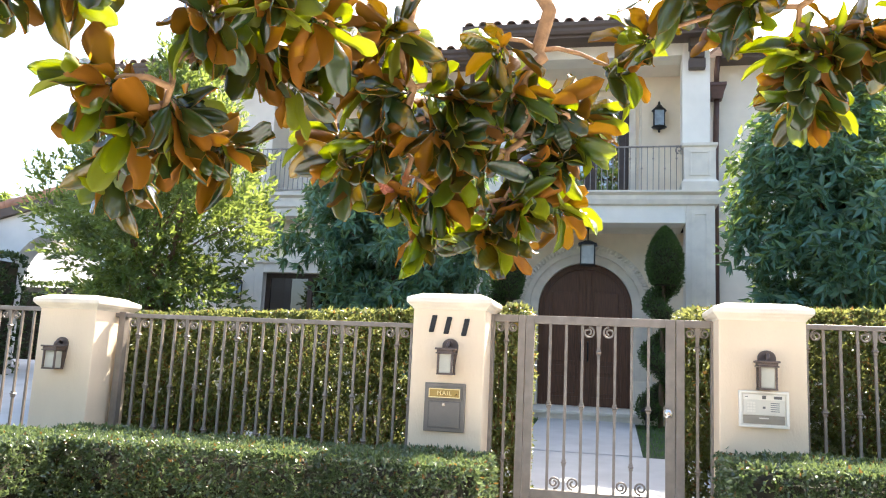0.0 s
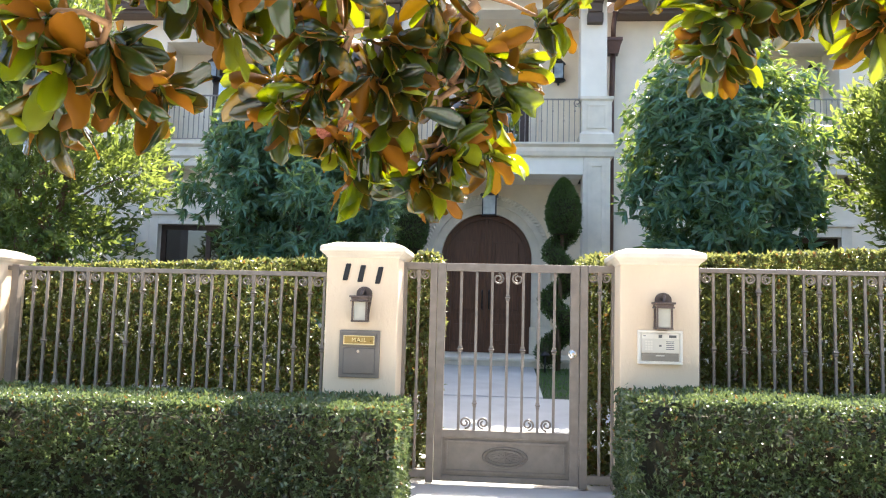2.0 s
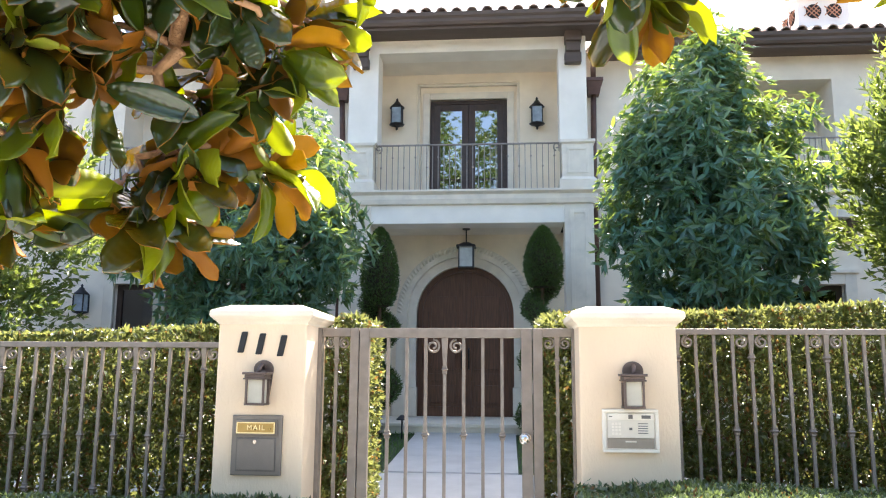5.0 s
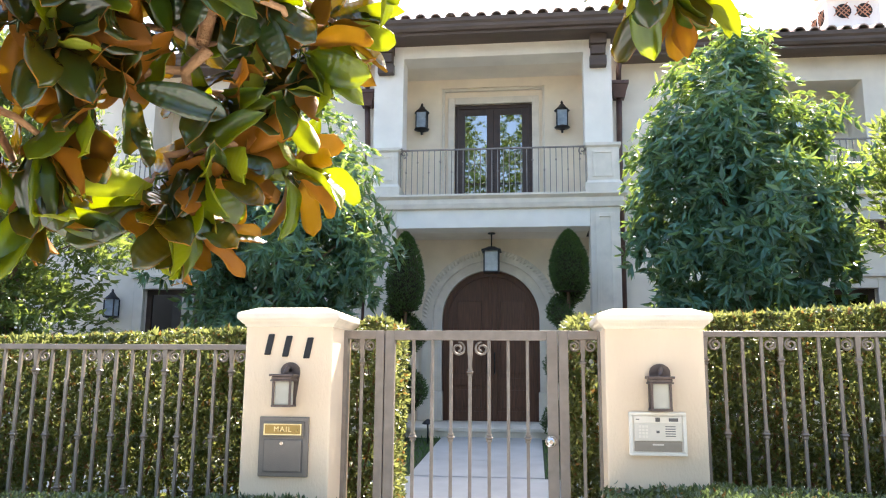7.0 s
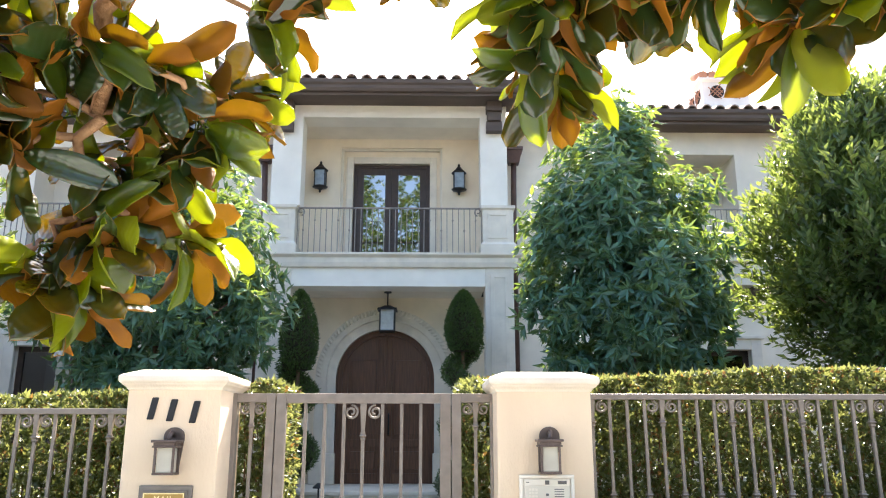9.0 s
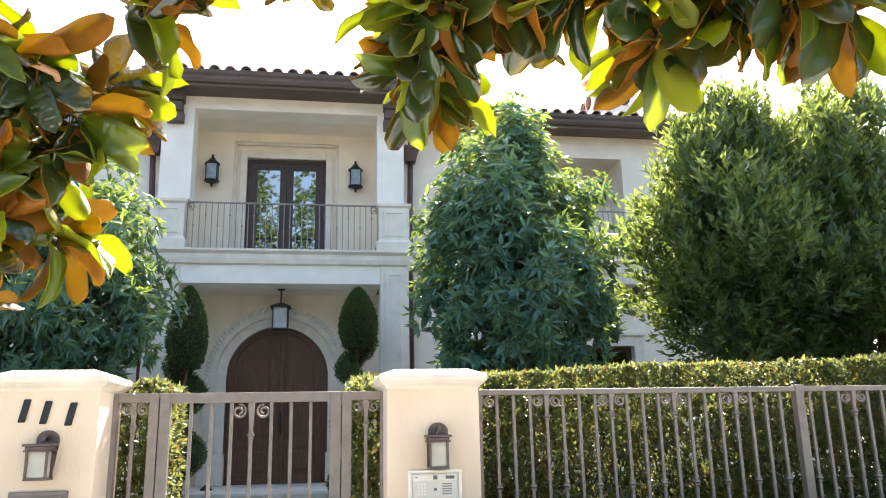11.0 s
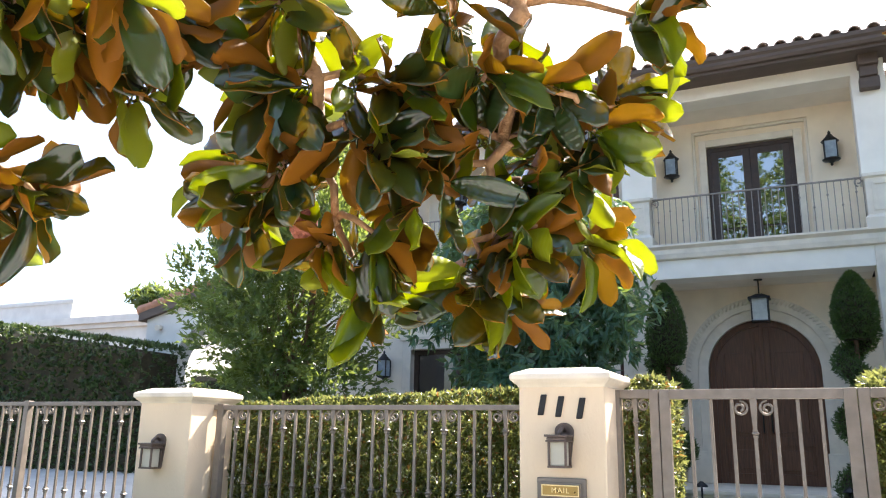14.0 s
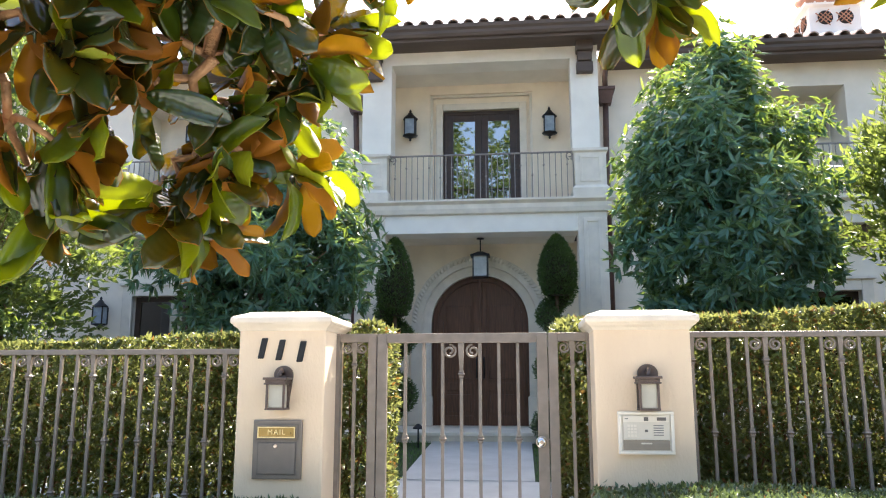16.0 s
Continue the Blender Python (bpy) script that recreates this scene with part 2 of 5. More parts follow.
def tube(bm, pts, radii, n=8, closed_ends=True):
    """A round bar along points."""
    pts = [Vector(p) for p in pts]
    if not isinstance(radii, (list, tuple)):
        radii = [radii] * len(pts)
    rings = []
    up = Vector((0.31, 0.17, 0.93)).normalized()
    for i, p in enumerate(pts):
        d = (pts[min(i + 1, len(pts) - 1)] - pts[max(i - 1, 0)]).normalized()
        a = d.cross(up)
        if a.length < 0.05:
            a = d.cross(Vector((1, 0, 0)))
        a.normalize()
        b = d.cross(a)
        up = a.cross(d)
        rings.append([bm.verts.new(p + radii[i] * (math.cos(2 * math.pi * k / n) * a + math.sin(2 * math.pi * k / n) * b)) for k in range(n)])
    for r, s in zip(rings, rings[1:]):
        for k in range(n):
            f = bm.faces.new((r[k], r[(k + 1) % n], s[(k + 1) % n], s[k]))
            f.smooth = n > 5
    if closed_ends:
        bm.faces.new(list(reversed(rings[0])))
        bm.faces.new(rings[-1])
    return bm


def lathe(bm, profile, c=(0, 0, 0), n=16):
    """Turn (radius, height) pairs round the upright through c."""
    rings = [[bm.verts.new((c[0] + r * math.cos(2 * math.pi * k / n), c[1] + r * math.sin(2 * math.pi * k / n), c[2] + z)) for k in range(n)] for r, z in profile]
    for r, s in zip(rings, rings[1:]):
        for k in range(n):
            f = bm.faces.new((r[k], r[(k + 1) % n], s[(k + 1) % n], s[k]))
            f.smooth = True
    bm.faces.new(list(reversed(rings[0])))
    bm.faces.new(rings[-1])
    return bm


def frustum(bm, c, w0, d0, w1, d1, z0, z1):
    """A tapered block about (x, y) = c."""
    x, y = c
    vs = [bm.verts.new((x + sx * w / 2, y + sy * d / 2, z)) for w, d, z in ((w0, d0, z0), (w1, d1, z1)) for sx, sy in ((-1, -1), (1, -1), (1, 1), (-1, 1))]
    for f in ((3, 2, 1, 0), (4, 5, 6, 7), (0, 1, 5, 4), (1, 2, 6, 5), (2, 3, 7, 6), (3, 0, 4, 7)):
        bm.faces.new([vs[i] for i in f])
    return bm


def loft(bm, outline, sections):
    """Sections (outset, z) of a rectangle outline x0, x1, y0, y1, closed above and below: for caps and mouldings."""
    x0, x1, y0, y1 = outline
    rings = [[bm.verts.new(p) for p in ((x0 - o, y0 - o, z), (x1 + o, y0 - o, z), (x1 + o, y1 + o, z), (x0 - o, y1 + o, z))] for o, z in sections]
    for r, s in zip(rings, rings[1:]):
        for k in range(4):
            bm.faces.new((r[k], r[(k + 1) % 4], s[(k + 1) % 4], s[k]))
    bm.faces.new(list(reversed(rings[0])))
    bm.faces.new(rings[-1])
    return bm


def prism(bm, outline, y0, y1):
    """A flat outline of (x, z) points, pushed from y0 to y1."""
    a = [bm.verts.new((x, y0, z)) for x, z in outline]
    b = [bm.verts.new((x, y1, z)) for x, z in outline]
    bm.faces.new(a)
    bm.faces.new(list(reversed(b)))
    n = len(outline)
    for k in range(n):
        bm.faces.new((a[k], b[k], b[(k + 1) % n], a[(k + 1) % n]))
    bmesh.ops.recalc_face_normals(bm, faces=bm.faces[:])
    return bm


rng = np.random.default_rng(7)


def unit(v):
    return v / np.maximum(np.linalg.norm(v, axis=1, keepdims=True), 1e-9)


def leaf_cloud(name, pts, out, length, width, material, parent, spread=0.8, droop=0.0, label="", share=None, fold=0.25):
    """Many small leaves in one mesh: at pts, growing along out with some scatter; material may be several, share their parts."""
    n = len(pts)
    d = unit(unit(out) + spread * rng.normal(size=(n, 3)) + np.array([0, 0, -droop]))
    s = unit(np.cross(d, unit(rng.normal(size=(n, 3)))))
    u = np.cross(d, s)
    ln = length * rng.uniform(0.65, 1.3, (n, 1))
    w = width * rng.uniform(0.7, 1.25, (n, 1))
    v = np.stack([pts, pts + d * ln * 0.42 - s * w * 0.5 + u * w * fold, pts + d * ln * 0.42 + s * w * 0.5 + u * w * fold, pts + d * ln - u * w * 0.3, pts + d * ln * 0.5], 1).reshape(-1, 3)
    t = np.array([[0, 2, 4], [0, 4, 1], [4, 2, 3], [4, 3, 1]])
    tri = (np.arange(n)[:, None, None] * 5 + t[None]).reshape(-1, 3)
    me = bpy.data.meshes.new(name)
    me.vertices.add(len(v))
    me.vertices.foreach_set("co", v.ravel())
    me.loops.add(tri.size)
    me.loops.foreach_set("vertex_index", tri.ravel().astype(np.int32))
    me.polygons.add(len(tri))
    me.polygons.foreach_set("loop_start", np.arange(0, tri.size, 3, dtype=np.int32))
    mats = material if isinstance(material, (list, tuple)) else [material]
    for m in mats:
        me.materials.append(m)
    if len(mats) > 1:
        idx = rng.choice(len(mats), size=n, p=share)
        me.polygons.foreach_set("material_index", np.repeat(idx, 4).astype(np.int32))
    me.update(calc_edges=True)
    me.validate()
    ob = new(name, me)
    ob.parent = parent
    if label:
        ob["label"] = label
    ob["kind"] = "stuff"
    return ob

# ---- ground ----
LOGGIA = 0.8
F, BACK, WING = 14.3, 15.6, 15.2      # portico front, portico back wall, wing walls
AXIS, SHIFT = -0.33, -0.11            # middle of the house, and its offset from the gate's line


def grade(y):
    """Height of the ground: street, gate sill, then a gentle rise to the house."""
    if y < 5.15:
        return -0.16
    if y < 6.2:
        return 0.0
    return min(0.46, (y - 6.2) * 0.062)


def sheet(name, x0, x1, ys, material, lift=0.0, label="", category="", zf=grade):
    bm = bmesh.new()
    rows = [[bm.verts.new((x, y, zf(y) + lift)) for x in np.linspace(x0, x1, 13)] for y in ys]
    for r, s in zip(rows, rows[1:]):
        for k in range(12):
            bm.faces.new((r[k], r[k + 1], s[k + 1], s[k]))
    ob = part(name, bm, material)
    return tagged(ob, label, category, kind="structure")


sheet("ground", -900, 900, (-900, -60, -8, 5.1, 5.2, 6.2, 8, 10, 13.6, 20, 60, 900), SOIL, -0.02, "bare brown soil ground under the whole plot", "ground")
sheet("road", -200, 200, (-14, -10, -6, -3.0), ROAD, -0.14, "dark asphalt street along the plot", "road")
bm = boxes((-60, 60, -3.0, -2.85, -0.32, -0.15), bevel=0.015)
tagged(part("kerb", bm, PAVE), "pale concrete kerb between street and pavement", "kerb", kind="structure")
sheet("pavement", -60, 60, (-2.85, 0, 2.9), PAVE, 0.0, "pale concrete pavement in front of the hedge", "pavement")
bm = boxes((-1.2, 1.15, 2.9, 5.12, -0.18, -0.145), (-0.9, 0.72, 5.12, 6.3, -0.18, 0.03), bevel=0.012)
tagged(part("gate_sill", bm, PAVE), "pale concrete path and raised sill under the gate", "path", kind="structure")
# courtyard paving, then the walk of slabs between two lawns
sheet("courtyard", -16, 6.0, (6.3, 8, 9.0, 10.2), PAVE, 0.004, "pale concrete courtyard paving behind the gate", "paving")
bm = bmesh.new()                        # the driveway climbs towards the carriage arch
rows = [[bm.verts.new((a + (b - a) * k / 6, y, grade(y) + 0.012 + 0.075 * max(0.0, y - 6.3))) for k in range(7)] for y, a, b in ((6.1, -14.0, -4.5), (7.5, -14.0, -5.2), (9.0, -14.0, -6.2), (10.8, -14.0, -8.0), (13.6, -14.0, -8.6))]
for r, q in zip(rows, rows[1:]):
    for k in range(6):
        bm.faces.new((r[k], r[k + 1], q[k + 1], q[k]))
tagged(part("driveway", bm, PAVE), "pale concrete driveway rising behind the driveway gate", "driveway", kind="structure")
sheet("lawn", -3.3, 3.2, (10.2, 11, 12, 13.5), TURF, 0.004, "short green lawn beside the front walk", "lawn")
walk_bm = bmesh.new()
for k in range(3):
    y0 = 10.2 + k * 1.13
    y1 = y0 + 1.12
    z0, z1 = grade(y0) + 0.02, grade(y1) + 0.02
    vs = [walk_bm.verts.new(p) for p in ((-1.2, y0, z0), (0.4, y0, z0), (0.4, y1, z1), (-1.2, y1, z1))]
    walk_bm.faces.new(vs)
r = bmesh.ops.extrude_face_region(walk_bm, geom=walk_bm.faces[:])
bmesh.ops.translate(walk_bm, verts=[v for v in r["geom"] if isinstance(v, bmesh.types.BMVert)], vec=(0, 0, -0.05))
bmesh.ops.recalc_face_normals(walk_bm, faces=walk_bm.faces[:])
tagged(part("front_walk", walk_bm, PAVE), "pale concrete slab walk leading to the front door", "path", kind="structure")
n = 9000
gx = rng.uniform(-3.2, 3.1, n)
gy = rng.uniform(10.25, 13.5, n)
keep = (gx < -1.22) | (gx > 0.42)
gp = np.stack([gx, gy, np.array([grade(y) for y in gy])], 1)[keep]
tagged(leaf_cloud("grass", gp, np.tile([0, 0, 1.0], (len(gp), 1)), 0.05, 0.012, GRASS, None, 0.35), "short green lawn grass by the front walk", "grass", kind="stuff")
bm = boxes((-2.86, 1.99, 13.55, 16.0, 0.2, 0.56), bevel=0.0)
box(bm, -2.89, 2.02, 13.50, 16.0, 0.56, 0.62, bevel=0.015)
tagged(part("porch_step", bm, STONE), "pale cast stone porch landing with one step", "step", kind="structure")

# ---- house ----
house = thing("house", (AXIS + SHIFT, 17, 0), "two-storey cream stucco villa with clay tile roof and arched door", "house")
INV = Matrix.Translation((-AXIS, -17, 0))


def hp(name, bm, material, parent=None, label="", smooth=False):
    """A part of the house, built in world metres."""
    ob = part(name, bm, material, parent or house, label, smooth)
    if parent is None:
        ob.matrix_parent_inverse = INV
    return ob


def wall_with_holes(x0, x1, y0, y1, z0, z1, holes):
    """One wall slab with rectangular openings (x0, x1, z0, z1) through it."""
    bm = bmesh.new()
    xs = sorted({x0, x1, *[v for h in holes for v in h[:2]]})
    zs = sorted({z0, z1, *[min(max(v, z0), z1) for h in holes for v in h[2:]]})
    solid = {(i, k) for i in range(len(xs) - 1) for k in range(len(zs) - 1) if not any(h[0] <= (xs[i] + xs[i + 1]) / 2 <= h[1] and h[2] <= (zs[k] + zs[k + 1]) / 2 <= h[3] for h in holes)}
    v = {(i, k, s): bm.verts.new((xs[i], y, zs[k])) for i in range(len(xs)) for k in range(len(zs)) for s, y in ((0, y0), (1, y1))}
    for i, k in solid:
        bm.faces.new((v[i, k, 0], v[i + 1, k, 0], v[i + 1, k + 1, 0], v[i, k + 1, 0]))
        bm.faces.new((v[i, k + 1, 1], v[i + 1, k + 1, 1], v[i + 1, k, 1], v[i, k, 1]))
        for (di, dk), (a, c) in (((-1, 0), ((i, k + 1), (i, k))), ((1, 0), ((i + 1, k), (i + 1, k + 1))), ((0, -1), ((i, k), (i + 1, k))), ((0, 1), ((i + 1, k + 1), (i, k + 1)))):
            if (i + di, k + dk) not in solid:
                bm.faces.new((v[(*a, 0)], v[(*a, 1)], v[(*c, 1)], v[(*c, 0)]))
    bmesh.ops.delete(bm, geom=[w for w in bm.verts if not w.link_faces], context='VERTS')
    bmesh.ops.recalc_face_normals(bm, faces=bm.faces[:])
    return bm


PX0, PX1 = -2.60, 1.92           # outer faces of the portico
OX0, OX1 = -2.06, 1.41           # its opening
# wings: ground floor and upper loggias
LW, RW = (-7.24, -5.2, 1.1, 3.1), (4.45, 6.45, 1.1, 3.05)
LB, RB = (-7.3, -4.4, 4.75, 7.02), (3.7, 6.5, 4.70, 6.95)
hp("wing_wall", wall_with_holes(-11.3, PX0 + 0.05, WING, WING + 0.35, 0.2, 4.3, [LW]), STUCCO, label="cream stucco ground-floor wall")
hp("wing_wall", wall_with_holes(-11.3, PX0 + 0.05, WING, WING + 0.35, 4.3, 7.6, [LB]), STUCCO, label="cream stucco upper wall with loggia")
hp("wing_wall", wall_with_holes(PX1 - 0.05, 10.6, WING, WING + 0.35, 0.2, 4.3, [RW]), STUCCO, label="cream stucco ground-floor wall")
hp("wing_wall", wall_with_holes(PX1 - 0.05, 10.6, WING, WING + 0.35, 4.3, 7.6, [RB]), STUCCO, label="cream stucco upper wall with loggia")
hp("side_wall", boxes((-11.3, -10.95, WING + 0.35, 24, 0.2, 7.6)), STUCCO)
hp("side_wall", boxes((10.25, 10.6, WING + 0.35, 24, 0.2, 7.6)), STUCCO)
hp("rear_wall", boxes((-11.3, 10.6, 24, 24.3, 0.2, 7.6)), STUCCO)
# floor slab in the same near-black, indoor shade put into its colour
hp("upper_floor", boxes((-10.95, 10.25, WING + 0.35, 24, 4.32, 4.6)), INTERIOR_SHADE)


def loggia(hole, z_floor):
    a, b, c, d = hole
    hp("loggia_back_wall", boxes((a - 0.1, b + 0.1, WING + LOGGIA, WING + LOGGIA + 0.2, c - 0.2, d + 0.3)), STUCCO)
    hp("loggia_side", boxes((a - 0.15, a, WING + 0.35, WING + LOGGIA, c - 0.1, d + 0.1)), STUCCO)
    hp("loggia_side", boxes((b, b + 0.15, WING + 0.35, WING + LOGGIA, c - 0.1, d + 0.1)), STUCCO)
    hp("loggia_ceiling", boxes((a, b, WING + 0.35, WING + LOGGIA, d, d + 0.12)), STUCCO)
    m = (a + b) / 2
    door = hp("loggia_door", boxes((m - 0.7, m + 0.7, WING + LOGGIA - 0.06, WING + LOGGIA, c - 0.1, d - 0.35), bevel=0.01), DARKWOOD)
    hp("pane", boxes((m - 0.56, m - 0.08, WING + LOGGIA - 0.075, WING + LOGGIA - 0.067, c + 0.1, d - 0.5)), GLASS, door)
    hp("pane", boxes((m + 0.08, m + 0.56, WING + LOGGIA - 0.075, WING + LOGGIA - 0.067, c + 0.1, d - 0.5)), GLASS, door)
    slab = bmesh.new()
    loft(slab, (a - 0.35, b + 0.35, WING - 0.55, WING + 0.3), ((-0.06, z_floor - 0.5), (-0.06, z_floor - 0.34), (-0.02, z_floor - 0.3), (-0.02, z_floor - 0.12), (0.05, z_floor - 0.07), (0.05, z_floor)))
    hp("balcony_slab", slab, STONE, label="moulded cast stone balcony slab")
    for cx in (a - 0.1, b + 0.05):
        cb = bmesh.new()
        prof = [(WING - 0.45, z_floor - 0.5), (WING + 0.02, z_floor - 0.5), (WING + 0.02, z_floor - 0.86), (WING - 0.08, z_floor - 0.86), (WING - 0.16, z_floor - 0.74), (WING - 0.3, z_floor - 0.7), (WING - 0.42, z_floor - 0.62)]
        va = [cb.verts.new((cx - 0.08, y, z)) for y, z in prof]
        vb = [cb.verts.new((cx + 0.08, y, z)) for y, z in prof]
        cb.faces.new(va)
        cb.faces.new(list(reversed(vb)))
        for k in range(len(prof)):
            cb.faces.new((va[k], vb[k], vb[(k + 1) % len(prof)], va[(k + 1) % len(prof)]))
        bmesh.ops.recalc_face_normals(cb, faces=cb.faces[:])
        hp("corbel", cb, EAVE, label="dark stained wooden bracket")
    rail("balcony_rail", a - 0.3, b + 0.3, WING - 0.45, z_floor + 0.06, z_floor + 0.98, returns=0.5)


def rail(name, x0, x1, y, z0, z1, returns=0.0, scrolls=False):
    r = hp(name, boxes((x0, x1, y - 0.02, y + 0.02, z1 - 0.025, z1), (x0, x1, y - 0.012, y + 0.012, z0, z0 + 0.02), bevel=0.004), RAILIRON, label="thin wrought-iron balcony railing")
    count = max(2, round((x1 - x0) / 0.105))
    for k in range(count + 1):
        x = x0 + (x1 - x0) * k / count
        bm = boxes((x - 0.0075, x + 0.0075, y - 0.0075, y + 0.0075, z0, z1 - 0.02))
        if k % 2:
            zm = z0 + (z1 - z0) * (0.5 if k % 4 == 1 else 0.72)
            frustum(bm, (x, y), 0.016, 0.016, 0.036, 0.036, zm - 0.02, zm)
            frustum(bm, (x, y), 0.036, 0.036, 0.016, 0.016, zm, zm + 0.02)
        hp("baluster", bm, RAILIRON, r)
    if returns:
        for x in (x0, x1):
            hp("side_rail", boxes((x - 0.02, x + 0.02, y + 0.02, y + returns, z1 - 0.025, z1)), RAILIRON, r)
    if scrolls:
        for x, s in ((x0, 1), (x1, -1)):
            bm = bmesh.new()
            tube(bm, [(x - s * 0.13 + s * 0.002 * k + s * (0.085 - 0.0045 * k) * math.cos(-1.2 + k * 0.42) * 1.0 + s * 0.17, y, z1 - 0.08 + (0.085 - 0.0045 * k) * math.sin(-1.2 + k * 0.42)) for k in range(16)], 0.012, 6)
            hp("scroll", bm, RAILIRON, r)
    return r


def window(hole, y, trim=0.2):
    a, b, c, d = hole
    f = bmesh.new()
    for dims in ((a - trim, a, y - 0.06, y + 0.05, c, d + trim), (b, b + trim, y - 0.06, y + 0.05, c, d + trim), (a, b, y - 0.06, y + 0.05, d, d + trim), (a - trim - 0.05, b + trim + 0.05, y - 0.1, y + 0.05, d + trim, d + trim + 0.06), (a - trim - 0.03, b + trim + 0.03, y - 0.1, y + 0.05, c - 0.1, c)):
        box(f, *dims, bevel=0.012)
    w = hp("window", f, STONE, label="cast stone window surround")
    s = 0.1
    hp("window_frame", boxes((a, a + s, y + 0.12, y + 0.2, c, d), (b - s, b, y + 0.12, y + 0.2, c, d), (a + s, b - s, y + 0.12, y + 0.2, d - s, d), (a + s, b - s, y + 0.12, y + 0.2, c, c + s), ((a + b) / 2 - 0.05, (a + b) / 2 + 0.05, y + 0.12, y + 0.2, c + s, d - s), bevel=0.006), DARKWOOD, w)
    hp("pane", boxes((a + s, (a + b) / 2 - 0.05, y + 0.155, y + 0.163, c + s, d - s)), WINGLASS, w)
    hp("pane", boxes(((a + b) / 2 + 0.05, b - s, y + 0.155, y + 0.163, c + s, d - s)), WINGLASS, w)
    # near-black panel behind the panes paints the unlit room
    hp("room_shade_panel", boxes((a - 0.3, b + 0.3, y + 0.9, y + 0.95, c - 0.2, d + 0.2)), INTERIOR_SHADE, w)


window(LW, WING)
window(RW, WING)
loggia(LB, 4.75)
loggia(RB, 4.70)

# portico: piers, lintel, cornice, pedestals, upper piers
for x0, x1 in ((PX0, OX0), (OX1, PX1)):
    pier = hp("lower_pier", boxes((x0, x1, F, F + 0.5, 0.6, 4.40), bevel=0.006), STONE, label="panelled cast stone pier")
    w = 0.07
    hp("panel_frame", boxes((x0 + 0.09, x0 + 0.09 + w, F - 0.018, F + 0.01, 0.9, 4.3), (x1 - 0.09 - w, x1 - 0.09, F - 0.018, F + 0.01, 0.9, 4.3), (x0 + 0.09 + w, x1 - 0.09 - w, F - 0.018, F + 0.01, 4.3 - w, 4.3), (x0 + 0.09 + w, x1 - 0.09 - w, F - 0.018, F + 0.01, 0.9, 0.9 + w), bevel=0.005), STONE, pier)
    hp("pier_base", loft(bmesh.new(), (x0, x1, F, F + 0.5), ((0.05, 0.6), (0.05, 0.82), (0.005, 0.87), (0.005, 0.88))), STONE, pier)
    ped = hp("pedestal", loft(bmesh.new(), (x0 - 0.03, x1 + 0.02, F, F + 0.5), ((0.04, 4.66), (0.045, 4.84), (0.01, 4.88), (0.0, 4.9), (0.0, 5.50), (0.035, 5.53), (0.035, 5.58))), STONE, label="panelled cast stone balcony pedestal")
    a, b = x0 + 0.06, x1 - 0.07
    hp("panel_frame", boxes((a, a + 0.045, F - 0.015, F + 0.01, 4.96, 5.44), (b - 0.045, b, F - 0.015, F + 0.01, 4.96, 5.44), (a + 0.045, b - 0.045, F - 0.015, F + 0.01, 5.395, 5.44), (a + 0.045, b - 0.045, F - 0.015, F + 0.01, 4.96, 5.005), bevel=0.004), STONE, ped)
    ua, ub = (x0 + 0.08, x1 + 0.09) if x0 < 0 else (x0 - 0.06, x1 - 0.07)
    hp("upper_pier", boxes((ua, ub, F + 0.03, F + 0.5, 5.58, 7.6), bevel=0.006), STUCCO_PIER, label="smooth pale stucco upper pier")
    hp("portico_side", boxes(((ua, ua + 0.3) if x0 < 0 else (ub - 0.3, ub)) + (F + 0.5, BACK + 0.2, 4.5, 7.6)), STUCCO_PIER)
    hp("portico_side", boxes(((x0, x0 + 0.3) if x0 < 0 else (x1 - 0.3, x1)) + (F + 0.5, BACK + 0.2, 0.6, 4.5)), STUCCO)
hp("lintel", boxes((OX0, OX1, F + 0.02, F + 0.5, 4.07, 4.42), bevel=0.008), STUCCO_PIER, label="smooth pale stucco lintel")
hp("cornice", loft(bmesh.new(), (PX0 - 0.02, PX1 + 0.02, F, F + 0.6), ((0.0, 4.40), (0.04, 4.42), (0.05, 4.46), (0.06, 4.50), (0.06, 4.58), (0.12, 4.63), (0.12, 4.665))), STONE, label="moulded cast stone cornice with water stains")
hp("portico_ceiling", boxes((OX0, OX1, F + 0.5, BACK, 4.09, 4.4)), STUCCO)
hp("balcony_floor", boxes((PX0 + 0.3, PX1 - 0.3, F + 0.5, BACK, 4.5, 4.62)), STONE)
hp("upper_beam", boxes((PX0 + 0.63, PX1 - 0.57, F + 0.03, F + 0.5, 7.32, 7.6), bevel=0.006), STUCCO_PIER)
hp("upper_ceiling", boxes((PX0 + 0.3, PX1 - 0.3, F + 0.5, BACK, 7.34, 7.6)), STUCCO)
rail("balcony_rail", OX0 + 0.05, OX1 - 0.05, F + 0.12, 4.70, 5.57, scrolls=True)

# upper back wall with the french door
UD = (-1.13, 0.41, 4.62, 6.85)
hp("upper_back_wall", wall_with_holes(PX0 + 0.3, PX1 - 0.3, BACK, BACK + 0.3, 4.5, 7.6, [UD]), STUCCO_WARM)
a, b, c, d = UD
tr = hp("door_surround", boxes((a - 0.14, a, BACK - 0.05, BACK + 0.05, c, d + 0.14), (b, b + 0.14, BACK - 0.05, BACK + 0.05, c, d + 0.14), (a, b, BACK - 0.05, BACK + 0.05, d, d + 0.14), bevel=0.015), STONE, label="stepped cast stone door surround")
